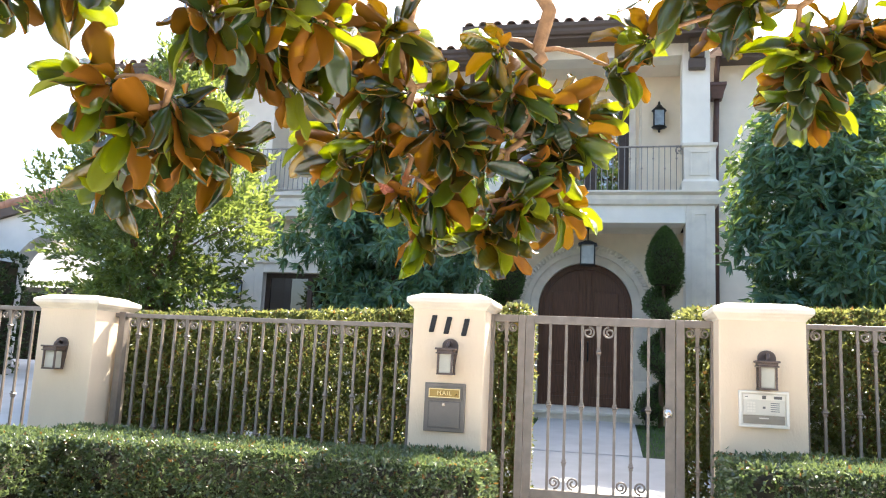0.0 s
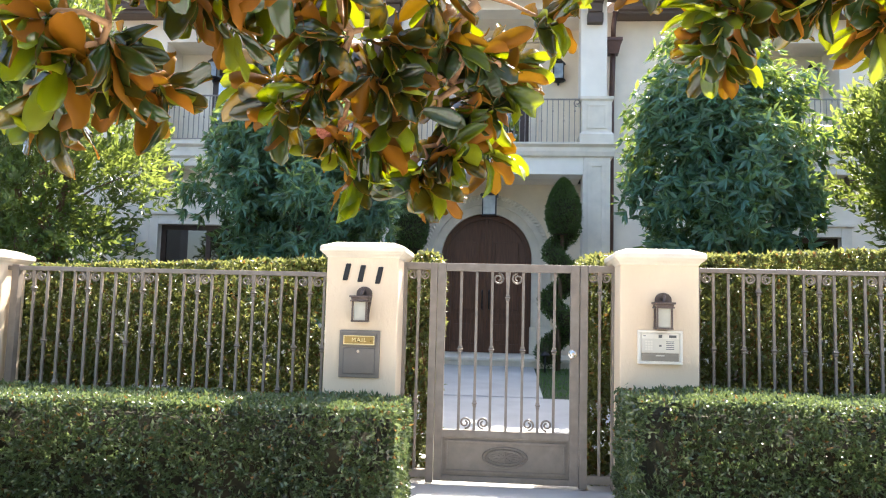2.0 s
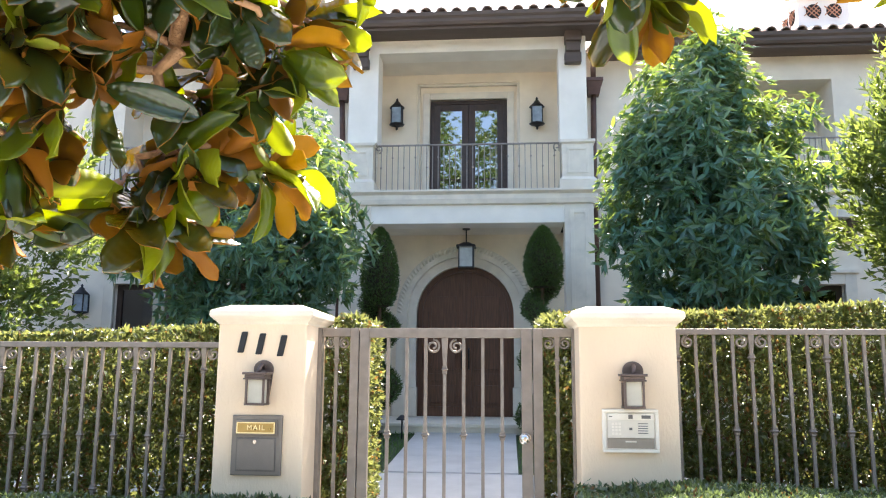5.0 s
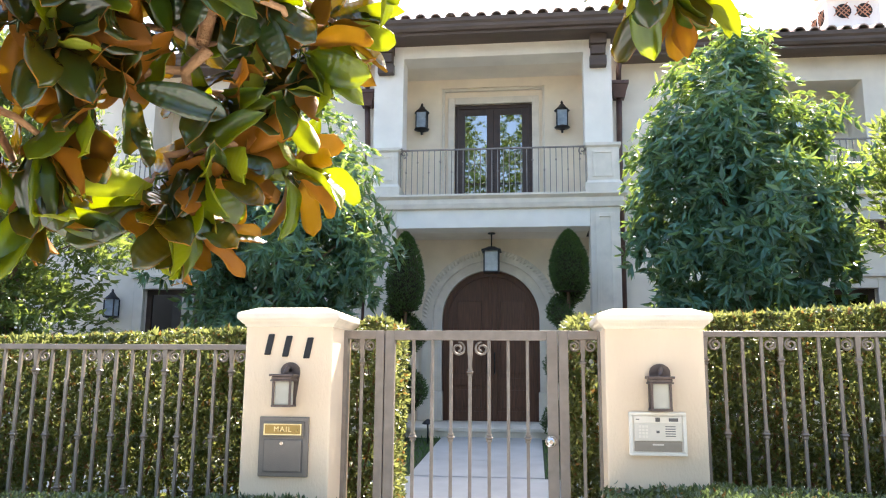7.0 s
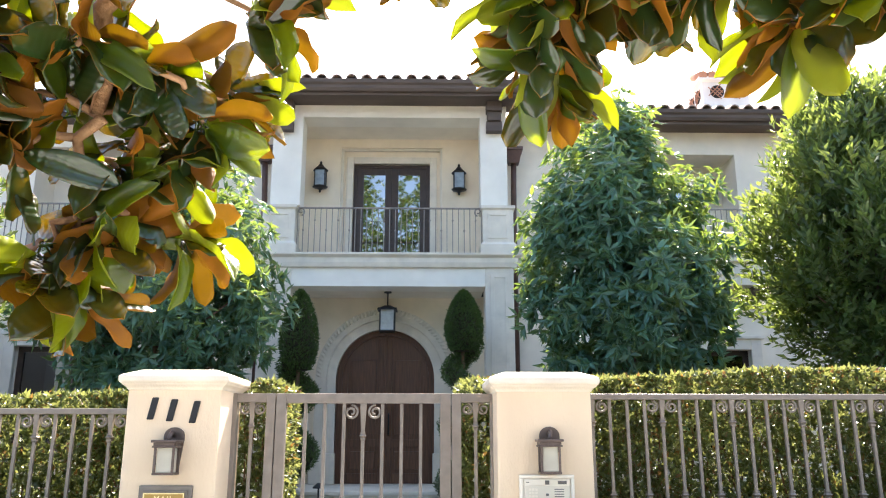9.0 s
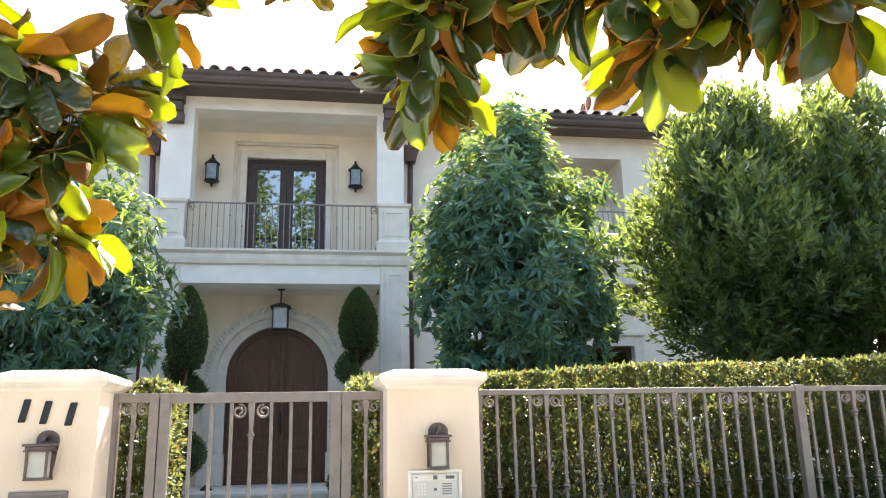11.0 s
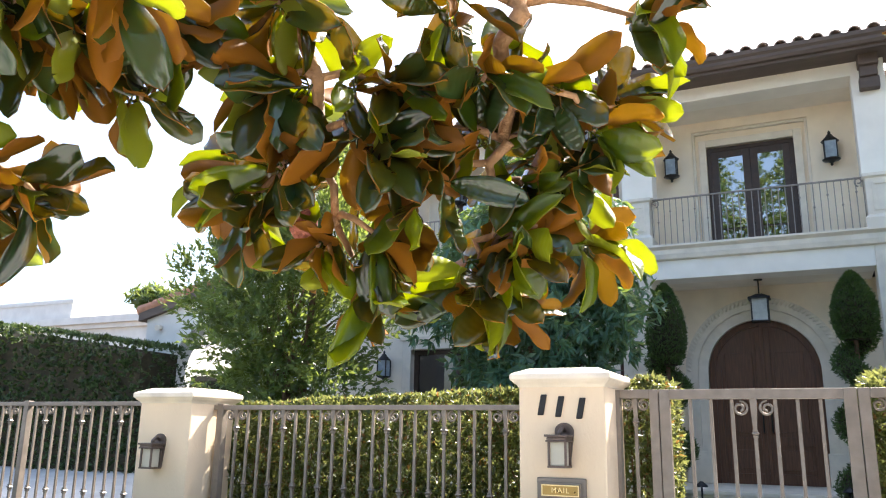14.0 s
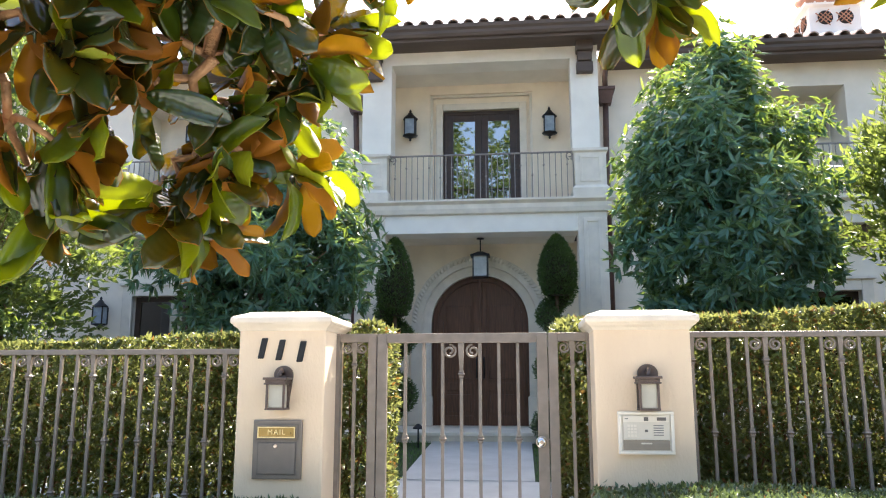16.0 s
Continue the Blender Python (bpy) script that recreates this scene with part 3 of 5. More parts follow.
hp("niche_wall", wall_with_holes(PX0 + 0.3, PX1 - 0.3, BACK - 0.13, BACK - 0.002, 4.62, 7.34, [(a - 0.25, b + 0.25, 4.0, d + 0.31)]), STUCCO_WARM, label="cream stucco wall with a stepped niche")
hp("outer_band", boxes((a - 0.25, a - 0.2, BACK - 0.085, BACK, c, d + 0.31), (b + 0.2, b + 0.25, BACK - 0.085, BACK, c, d + 0.31), (a - 0.2, b + 0.2, BACK - 0.085, BACK, d + 0.26, d + 0.31), bevel=0.012), STONE, tr)
m = (a + b) / 2
fd = hp("french_door", boxes((a, a + 0.07, BACK + 0.06, BACK + 0.16, c, d), (b - 0.07, b, BACK + 0.06, BACK + 0.16, c, d), (a + 0.07, b - 0.07, BACK + 0.06, BACK + 0.16, d - 0.07, d), bevel=0.006), DARKWOOD, label="dark wooden glazed french door")
for x0, x1 in ((a + 0.07, m - 0.003), (m + 0.003, b - 0.07)):
    hp("leaf", boxes((x0, x0 + 0.13, BACK + 0.08, BACK + 0.13, c, d - 0.07), (x1 - 0.13, x1, BACK + 0.08, BACK + 0.13, c, d - 0.07), (x0 + 0.13, x1 - 0.13, BACK + 0.08, BACK + 0.13, d - 0.2, d - 0.07), (x0 + 0.13, x1 - 0.13, BACK + 0.08, BACK + 0.13, c, c + 0.25), bevel=0.006), DARKWOOD, fd)
    hp("pane", boxes((x0 + 0.13, x1 - 0.13, BACK + 0.1, BACK + 0.108, c + 0.25, d - 0.2)), GLASS, fd)
# added dark panel: the shade of the room behind the french door
hp("room_shade_panel", boxes((a - 0.4, b + 0.4, BACK + 0.8, BACK + 0.85, c, d + 0.2)), INTERIOR_SHADE, fd)

# lower back wall with the arched double door
DX, DR, DZ, DB = -0.42, 0.93, 2.55, 0.62      # middle, radius, springing, sill


def arch_outline(r, z0, n=28):
    return [(DX - r, z0)] + [(DX - r * math.cos(math.pi * k / n), DZ + r * math.sin(math.pi * k / n)) for k in range(n + 1)] + [(DX + r, z0)]


def arch_band(bm, r0, r1, z0, y0, y1, n=28):
    """An arched band between two radii."""
    o = arch_outline(r1, z0, n)
    i = arch_outline(r0, z0, n)
    q = [[bm.verts.new((x, y, z)) for x, z in line] for line, y in ((o, y0), (i, y0), (o, y1), (i, y1))]
    for k in range(len(o) - 1):
        bm.faces.new((q[0][k], q[0][k + 1], q[1][k + 1], q[1][k]))
        bm.faces.new((q[2][k + 1], q[2][k], q[3][k], q[3][k + 1]))
        bm.faces.new((q[0][k + 1], q[0][k], q[2][k], q[2][k + 1]))
        bm.faces.new((q[1][k], q[1][k + 1], q[3][k + 1], q[3][k]))
    for k in (0, -1):
        bm.faces.new((q[0][k], q[1][k], q[3][k], q[2][k]))
    bmesh.ops.recalc_face_normals(bm, faces=bm.faces[:])
    return bm


bm = bmesh.new()
n = 28
inner = arch_outline(DR, DB, n)
outer = [(OX0 - 0.2, DB)] + [(max(OX0 - 0.2, min(OX1 + 0.2, DX - 3 * math.cos(math.pi * k / n))), min(4.12, DZ + 3 * math.sin(math.pi * k / n))) for k in range(n + 1)] + [(OX1 + 0.2, DB)]
q = [[bm.verts.new((x, y, z)) for x, z in line] for line, y in ((outer, BACK), (inner, BACK), (inner, BACK + 0.3))]
for k in range(len(inner) - 1):
    bm.faces.new((q[0][k], q[0][k + 1], q[1][k + 1], q[1][k]))
    bm.faces.new((q[1][k], q[1][k + 1], q[2][k + 1], q[2][k]))
bmesh.ops.recalc_face_normals(bm, faces=bm.faces[:])
hp("porch_back_wall", bm, STUCCO_WARM, label="warm cream stucco porch wall")
arch = hp("door_arch", arch_band(bmesh.new(), DR, DR + 0.17, DB, BACK - 0.03, BACK + 0.12), STONE, label="carved cast stone arch round the door")
hp("outer_arch", arch_band(bmesh.new(), DR + 0.17, DR + 0.385, DB, BACK - 0.09, BACK + 0.02), STONE, arch)
hp("arch_bead", arch_band(bmesh.new(), DR + 0.175, DR + 0.215, DB, BACK - 0.115, BACK + 0.0), STONE, arch)
for k in range(52):
    t = math.pi * (k + 0.5) / 52
    r = DR + 0.325
    bm = bmesh.new()
    bmesh.ops.create_icosphere(bm, subdivisions=1, radius=1.0, matrix=Matrix.Translation((DX - r * math.cos(t), BACK - 0.095, DZ + r * math.sin(t))) @ Euler((0, t + 0.5, 0)).to_matrix().to_4x4() @ Matrix.Diagonal((0.066, 0.032, 0.026, 1)))
    hp("carved_leaf", bm, STONE, arch, smooth=True)
for s in (-1, 1):
    x = DX + s * (DR + 0.21)
    hp("arch_plinth", boxes((x - 0.24, x + 0.24, BACK - 0.14, BACK, DB, DB + 0.55), bevel=0.02), STONE, arch)
dd = hp("front_door", prism(bmesh.new(), arch_outline(DR + 0.02, DB), BACK + 0.17, BACK + 0.24), WOOD, label="dark wooden arched double front door")
hp("door_rim", arch_band(bmesh.new(), DR - 0.1, DR + 0.01, DB, BACK + 0.12, BACK + 0.18), WOOD, dd)
for s in (-1, 1):
    xa, xb = (DX - DR + 0.1, DX - 0.012) if s < 0 else (DX + 0.012, DX + DR - 0.1)
    hp("stile", boxes((xa, xa + 0.11, BACK + 0.135, BACK + 0.175, DB, 2.6 if s < 0 else 3.33), (xb - 0.11, xb, BACK + 0.135, BACK + 0.175, DB, 3.33 if s < 0 else 2.6), bevel=0.006), WOOD, dd)
    hp("rail", boxes((xa + 0.11, xb - 0.11, BACK + 0.135, BACK + 0.175, DB, DB + 0.18), bevel=0.006), WOOD, dd)
    hp("rail", boxes((xa + 0.11, xb - 0.11, BACK + 0.135, BACK + 0.175, 1.28, 1.42), bevel=0.006), WOOD, dd)
    hp("raised_panel", boxes((xa + 0.17, xb - 0.17, BACK + 0.15, BACK + 0.18, DB + 0.25, 1.2), bevel=0.012), WOOD, dd)
    hp("raised_panel", boxes((xa + 0.17, xb - 0.17, BACK + 0.15, BACK + 0.18, 1.5, 2.9), bevel=0.012), WOOD, dd)
    bm = bmesh.new()
    tube(bm, [(DX + s * 0.07, BACK + 0.12, 1.5), (DX + s * 0.07, BACK + 0.07, 1.53), (DX + s * 0.07, BACK + 0.07, 1.87), (DX + s * 0.07, BACK + 0.12, 1.9)], 0.014, 8)
    hp("door_handle", bm, BLACKMETAL, dd)
hp("astragal", boxes((DX - 0.03, DX + 0.03, BACK + 0.115, BACK + 0.17, DB, 3.42), bevel=0.008), WOOD, dd)

# roofs: eaves, gutters, tiles
YE = 13.75


def eave(x0, x1, y, z, wall_y, ridge_y, rise):
    ev = hp("eave", boxes((x0, x1, y + 0.1, wall_y + 0.3, z, z + 0.06)), EAVE, label="dark brown wooden eave and gutter")
    hp("fascia", boxes((x0, x1, y + 0.06, y + 0.1, z - 0.03, z + 0.2), bevel=0.004), EAVE, ev)
    g = bmesh.new()
    prof = [(y + 0.06, z + 0.02), (y - 0.0, z + 0.03), (y - 0.03, z + 0.08), (y - 0.035, z + 0.13), (y - 0.07, z + 0.17), (y - 0.08, z + 0.235), (y - 0.06, z + 0.235), (y - 0.055, z + 0.18), (y + 0.06, z + 0.12)]
    va = [g.verts.new((x0, yy, zz)) for yy, zz in prof]
    vb = [g.verts.new((x1, yy, zz)) for yy, zz in prof]
    for k in range(len(prof)):
        g.faces.new((va[k], vb[k], vb[(k + 1) % len(prof)], va[(k + 1) % len(prof)]))
    g.faces.new(va)
    g.faces.new(list(reversed(vb)))
    bmesh.ops.recalc_face_normals(g, faces=g.faces[:])
    hp("gutter", g, EAVE, ev)
    rb = bmesh.new()
    z0, z1 = z + 0.2, z + 0.2 + rise
    vs = [rb.verts.new(p) for p in ((x0, y, z0), (x1, y, z0), (x1, ridge_y, z1), (x0, ridge_y, z1))]
    rb.faces.new(vs)
    r = bmesh.ops.extrude_face_region(rb, geom=rb.faces[:])
    bmesh.ops.translate(rb, verts=[v for v in r["geom"] if isinstance(v, bmesh.types.BMVert)], vec=(0, 0, 0.06))
    bmesh.ops.recalc_face_normals(rb, faces=rb.faces[:])
    roof = hp("roof", rb, ROOFTILE, label="clay barrel tile roof")
    count = int((x1 - x0) / 0.27)
    me = None
    for k in range(count):
        x = x0 + (k + 0.5) * (x1 - x0) / count
        if me is None:
            tb = bmesh.new()
            ln = math.hypot(ridge_y - y, rise)
            prev = None
            for e in (0.0, min(ln, 3.2)):
                outer_v = [tb.verts.new((0.105 * math.cos(math.pi * i / 6), e, 0.10 * math.sin(math.pi * i / 6))) for i in range(7)]
                inner_v = [tb.verts.new((0.085 * math.cos(math.pi * i / 6), e, 0.08 * math.sin(math.pi * i / 6))) for i in range(7)]
                if prev:
                    for i in range(6):
                        tb.faces.new((prev[0][i], prev[0][i + 1], outer_v[i + 1], outer_v[i]))
                        tb.faces.new((prev[1][i + 1], prev[1][i], inner_v[i], inner_v[i + 1]))
                for i in range(6):
                    tb.faces.new((outer_v[i], outer_v[i + 1], inner_v[i + 1], inner_v[i]))
                prev = (outer_v, inner_v)
            ob = hp("tile", tb, ROOFTILE, roof)
            me = ob.data
        else:
            ob = new("tile", me)
            ob.parent = roof
        ob.matrix_basis = Matrix.Translation((x, y - 0.05 + random.uniform(-0.02, 0.02), z0 + 0.035)) @ Euler((math.atan2(rise, ridge_y - y), 0, random.uniform(-0.01, 0.01))).to_matrix().to_4x4()


eave(PX0 - 0.2, PX1 + 0.2, YE, 7.56, F, 20, 1.6)
eave(-11.8, PX0 - 0.2, 14.65, 7.50, WING, 20, 1.7)
eave(PX1 + 0.2, 11.1, 14.65, 7.42, WING, 20, 1.7)
for x in (PX0 + 0.31, PX1 - 0.31):
    bm = boxes((x - 0.15, x + 0.15, F - 0.22, F + 0.04, 7.38, 7.57), (x - 0.13, x + 0.13, F - 0.16, F + 0.04, 7.2, 7.38), (x - 0.15, x + 0.15, F - 0.12, F + 0.04, 7.0, 7.2), bevel=0.02)
    hp("eave_corbel", bm, EAVE, label="dark carved wooden bracket")
for x in (PX0 + 0.0 - 0.18, PX1 + 0.12):
    bm = bmesh.new()
    frustum(bm, (x, WING - 0.28), 0.2, 0.2, 0.3, 0.3, 6.62, 6.86)
    box(bm, x - 0.17, x + 0.17, WING - 0.45, WING - 0.11, 6.86, 6.93, bevel=0.01)
    ds = hp("downspout", bm, COPPER, label="brown copper rain hopper and downspout")
    bm = bmesh.new()
    tube(bm, [(x, WING - 0.28, 6.64), (x, WING - 0.2, 6.2), (x, WING - 0.1, 5.6), (x, WING - 0.1, 0.4)], 0.055, 8)
    hp("pipe", bm, COPPER, ds)
    bm = bmesh.new()
    tube(bm, [(x, WING - 0.3, 6.9), (x, WING - 0.32, 7.15), (x + 0.02, WING - 0.45, 7.45)], 0.05, 8)
    hp("pipe", bm, COPPER, ds)

# chimney
CX, CZ = 6.9, -0.12
bm = loft(bmesh.new(), (CX, CX + 1.15, 17.6, 18.7), ((0, 7.9), (0, 9.0 + CZ), (0.08, 9.05 + CZ), (0.08, 9.16 + CZ), (0.0, 9.24 + CZ), (0.0, 9.3 + CZ)))
ch = hp("chimney", bm, NEIGHBOUR, label="white stucco chimney with tiled cap and vents")
hp("vent_block", loft(bmesh.new(), (CX + 0.02, CX + 1.13, 17.62, 18.68), ((0.0, 9.3 + CZ), (0.0, 9.86 + CZ), (0.1, 9.88 + CZ), (0.1, 9.96 + CZ), (-0.1, 10.04 + CZ))), NEIGHBOUR, ch)
for k, (a, b) in enumerate((((CX + 0.36, 17.6), (CX + 0.36, 17.66)), ((CX + 0.80, 17.6), (CX + 0.80, 17.66)), ((CX, 17.95), (CX + 0.06, 17.95)), ((CX, 18.38), (CX + 0.06, 18.38)))):
    zc = 9.60 + CZ
    # disc coloured near-black for the shade inside the opening
    v = hp("vent", tube(bmesh.new(), [(*a, zc), (*b, zc)], 0.165, 18), INTERIOR_SHADE, ch)
    bm = bmesh.new()
    for s_ in (-1, 1):
        for off_ in (-0.1, 0.0, 0.1):
            if k < 2:
                p0, p1 = (a[0] - 0.11 + off_, a[1] - 0.008, zc - 0.11 * s_), (a[0] + 0.11 + off_ * 0.2, a[1] - 0.008, zc + 0.11 * s_ - off_ * s_ * 0.8)
            else:
                p0, p1 = (a[0] - 0.008, a[1] - 0.11 + off_, zc - 0.11 * s_), (a[0] - 0.008, a[1] + 0.11 + off_ * 0.2, zc + 0.11 * s_ - off_ * s_ * 0.8)
            tube(bm, [p0, p1], 0.012, 5)
    hp("lattice", bm, TILE, v)
for k in range(6):
    bm = bmesh.new()
    tube(bm, [(CX + 0.02 + k * 0.22, 17.5, 9.98 + CZ), (CX + 0.02 + k * 0.22, 18.15, 10.22 + CZ)], 0.10, 10)
    hp("cap_tile", bm, TILE, ch)

# ---- pillars ----


def pillar(x0, x1, y0, y1, z1, label):
    p = thing("gate_pillar", ((x0 + x1) / 2, (y0 + y1) / 2, -0.16), label, "pillar", "street pillars")
    inv = Matrix.Translation((-(x0 + x1) / 2, -(y0 + y1) / 2, 0.16))
    a = part("shaft", boxes((x0, x1, y0, y1, -0.18, z1 - 0.07), bevel=0.012), PILLAR, p)
    b = part("cap", loft(bmesh.new(), (x0, x1, y0, y1), ((0.003, z1 - 0.085), (0.01, z1 - 0.07), (0.03, z1 - 0.055), (0.036, z1 - 0.046), (0.042, z1 - 0.042), (0.047, z1 - 0.034), (0.047, z1 - 0.008), (0.041, z1), (-0.05, z1 + 0.035))), CAP, p, "pale cast stone cap")
    md = b.modifiers.new("soft", 'BEVEL')
    md.width, md.segments, md.limit_method, md.angle_limit = 0.006, 2, 'ANGLE', radians(25)
    for o in (a, b):
        o.matrix_parent_inverse = inv
    return p


pillar(-1.434, -0.898, 5.35, 5.84, 1.775, "cream stucco gate pillar with mailbox and lantern")
pillar(0.692, 1.242, 5.35, 5.84, 1.765, "cream stucco gate pillar with intercom and lantern")
pillar(-4.59, -4.07, 5.35, 5.84, 1.685, "cream stucco driveway pillar with lantern")


def pillar_lantern(x, y, z):
    """Half lantern with a round back plate on a pillar's face; z is its foot."""
    t = thing("pillar_lantern", (x, y, z), "brown bronze wall lantern with frosted glass on a pillar", "lantern", "pillar lanterns")
    bm = bmesh.new()
    n = 14
    prism(bm, [(-0.045, 0.0), (-0.045, 0.185)] + [(0.058 * -math.cos(math.pi * k / n) + 0.012, 0.2 + 0.052 * math.sin(math.pi * k / n)) for k in range(n + 1)] + [(0.07, 0.185), (0.045, 0.0)], -0.014, 0.0)
    part("back_plate", bm, BRONZE, t)
    bm = bmesh.new()
    tube(bm, [(0.012, -0.01, 0.205), (0.012, -0.05, 0.225), (0.006, -0.075, 0.2), (0.0, -0.075, 0.17)], 0.012, 8)
    part("arm", bm, BRONZE, t)
    bm = boxes((-0.072, 0.072, -0.145, -0.012, 0.168, 0.182), (-0.06, 0.06, -0.135, -0.015, 0.15, 0.168), (-0.066, 0.066, -0.14, -0.013, 0.14, 0.15), bevel=0.004)
    part("hood", bm, BRONZE, t)
    bm = boxes(*[(sx * 0.05 - 0.006, sx * 0.05 + 0.006, sy - 0.006, sy + 0.006, 0.0, 0.142) for sx in (-1, 1) for sy in (-0.12, -0.025)], (-0.058, 0.058, -0.128, -0.018, -0.006, 0.006))
    part("cage", bm, BRONZE, t)
    part("glass", boxes((-0.043, 0.043, -0.115, -0.03, 0.006, 0.14), bevel=0.004), FROST, t, "frosted glass panes")
    return t


lan = pillar_lantern(-1.158, 5.35, 1.228)
copy_thing(lan, pose(0.979, 5.35, 1.232))
copy_thing(lan, pose(-4.36, 5.35, 1.12))

# house numerals as plain bars
for x, z in ((-1.285, 1.585), (-1.175, 1.575), (-1.045, 1.565)):
    bm = bmesh.new()
    prism(bm, [(-0.028, -0.062), (0.010, -0.062), (0.034, 0.062), (-0.004, 0.062)], -0.012, 0.0)
    bmesh.ops.bevel(bm, geom=bm.edges[:], offset=0.004, segments=1, affect='EDGES')
    o = part("number_bar", bm, BLACKMETAL)
    o.location = (x, 5.35, z)
    tagged(o, "small dark metal plain bar fixed to the pillar", "numeral", "pillar numerals")

# mailbox
mb = thing("mailbox", (-1.168, 5.35, 0.992), "grey steel wall mailbox with a brass flap", "mailbox")
part("body", boxes((-0.148, 0.148, -0.02, 0.005, -0.17, 0.17), bevel=0.005), GREYBOX, mb)
part("frame", boxes((-0.125, 0.125, -0.032, -0.02, 0.055, 0.145), bevel=0.004), GREYBOX, mb)
fl = part("mail_flap", boxes((-0.113, 0.113, -0.042, -0.032, 0.068, 0.132), bevel=0.003), BRASS, mb, "polished brass letter flap")
part("flap_rim", boxes((-0.113, 0.113, -0.046, -0.042, 0.126, 0.132), (-0.113, 0.113, -0.046, -0.042, 0.068, 0.074), (-0.113, -0.107, -0.046, -0.042, 0.074, 0.126), (0.107, 0.113, -0.046, -0.042, 0.074, 0.126)), BRASSHI, fl)
part("access_door", boxes((-0.112, 0.112, -0.03, -0.02, -0.14, 0.038), bevel=0.004), GREYBOX, mb, "grey steel locking door")
part("door_gap", boxes((-0.118, 0.118, -0.0215, -0.0195, -0.146, 0.044)), DARKGREY, mb)
bm = bmesh.new()
tube(bm, [(-0.005, -0.03, 0.02), (-0.005, -0.038, 0.02)], 0.011, 12)
part("lock", bm, CHROME, mb)
cu = bpy.data.curves.new("mail_word", 'FONT')
cu.body, cu.size, cu.extrude, cu.align_x, cu.align_y = "MAIL", 0.042, 0.0015, 'CENTER', 'CENTER'
cu.space_character = 1.25
cu.materials.append(BRASSHI)
w = new("lettering", cu)
w.parent = fl
w.matrix_basis = pose(0, -0.0435, 0.1, 90, 0, 0)

# intercom
ic = thing("intercom", (0.967, 5.35, 1.10), "white intercom panel with keypad set in a pillar", "intercom")
part("surround", boxes((-0.155, 0.155, -0.018, 0.004, -0.118, 0.118), bevel=0.006), WHITEBOX, ic)
part("surround_lip", boxes((-0.155, 0.155, -0.03, -0.018, 0.1, 0.118), (-0.155, 0.155, -0.03, -0.018, -0.118, -0.1), (-0.155, -0.135, -0.03, -0.018, -0.1, 0.1), (0.135, 0.155, -0.03, -0.018, -0.1, 0.1), bevel=0.004), WHITEBOX, ic)
part("face_panel", boxes((-0.128, 0.128, -0.028, -0.018, -0.038, 0.095), bevel=0.003), PANELGREY, ic)
part("header_strip", boxes((-0.128, 0.128, -0.032, -0.028, 0.06, 0.095), bevel=0.002), WHITEBOX, ic)
part("lower_tray", boxes((-0.128, 0.128, -0.024, -0.018, -0.095, -0.04), bevel=0.002), TRAY, ic, "taupe lower tray")
kp = part("keypad", boxes((-0.108, -0.05, -0.03, -0.028, -0.025, 0.05)), PANELGREY, ic)
for i in range(4):
    for j in range(3):
        part("key", boxes((-0.104 + j * 0.018, -0.090 + j * 0.018, -0.033, -0.03, -0.021 + i * 0.018, -0.008 + i * 0.018), bevel=0.001), WHITEBOX, kp)
sp = part("speaker_grille", boxes((0.035, 0.1, -0.03, -0.028, -0.02, 0.048)), PANELGREY, ic)
for i in range(5):
    part("slot", boxes((0.04, 0.095, -0.0305, -0.0295, -0.014 + i * 0.013, -0.009 + i * 0.013)), DARKGREY, sp)
part("call_button", boxes((-0.008, 0.008, -0.034, -0.028, 0.005, 0.018)), DARKGREY, ic)
part("display", boxes((0.06, 0.11, -0.034, -0.032, 0.068, 0.086)), DARKGREY, ic)
part("badge", boxes((-0.012, 0.012, -0.034, -0.032, 0.066, 0.088)), DARKGREY, ic)
part("sign_bar", boxes((-0.118, -0.1, -0.0335, -0.032, 0.076, 0.081)), DARKGREY, ic)
part("sign_bar", boxes((-0.03, 0.03, -0.0255, -0.024, -0.062, -0.054)), PANELGREY, ic)

# ---- iron fences and gate ----


def scroll(cx, y, cz, s, r=0.038, down=False):
    """A small spiral of flat bar."""
    bm = bmesh.new()
    pts = []
    for k in range(20):
        a = math.pi * 0.5 + k * 0.5
        rr = r * (1 - k / 26)
        pts.append((cx + s * rr * math.cos(a), y, cz + (-1 if down else 1) * rr * math.sin(a)))
    tube(bm, pts, 0.0078, 6)
    return bm


def collar(bm, x, y, z, r=0.019):
    frustum(bm, (x, y), 0.018, 0.018, r * 1.5, r * 1.5, z - 0.03, z - 0.022)
    frustum(bm, (x, y), r * 1.5, r * 1.5, r * 1.5, r * 1.5, z - 0.022, z - 0.012)
    frustum(bm, (x, y), r * 1.1, r * 1.1, r * 2.2, r * 2.2, z - 0.012, z)
    frustum(bm, (x, y), r * 2.2, r * 2.2, r * 1.1, r * 1.1, z, z + 0.012)
    frustum(bm, (x, y), r * 1.5, r * 1.5, r * 1.5, r * 1.5, z + 0.012, z + 0.022)


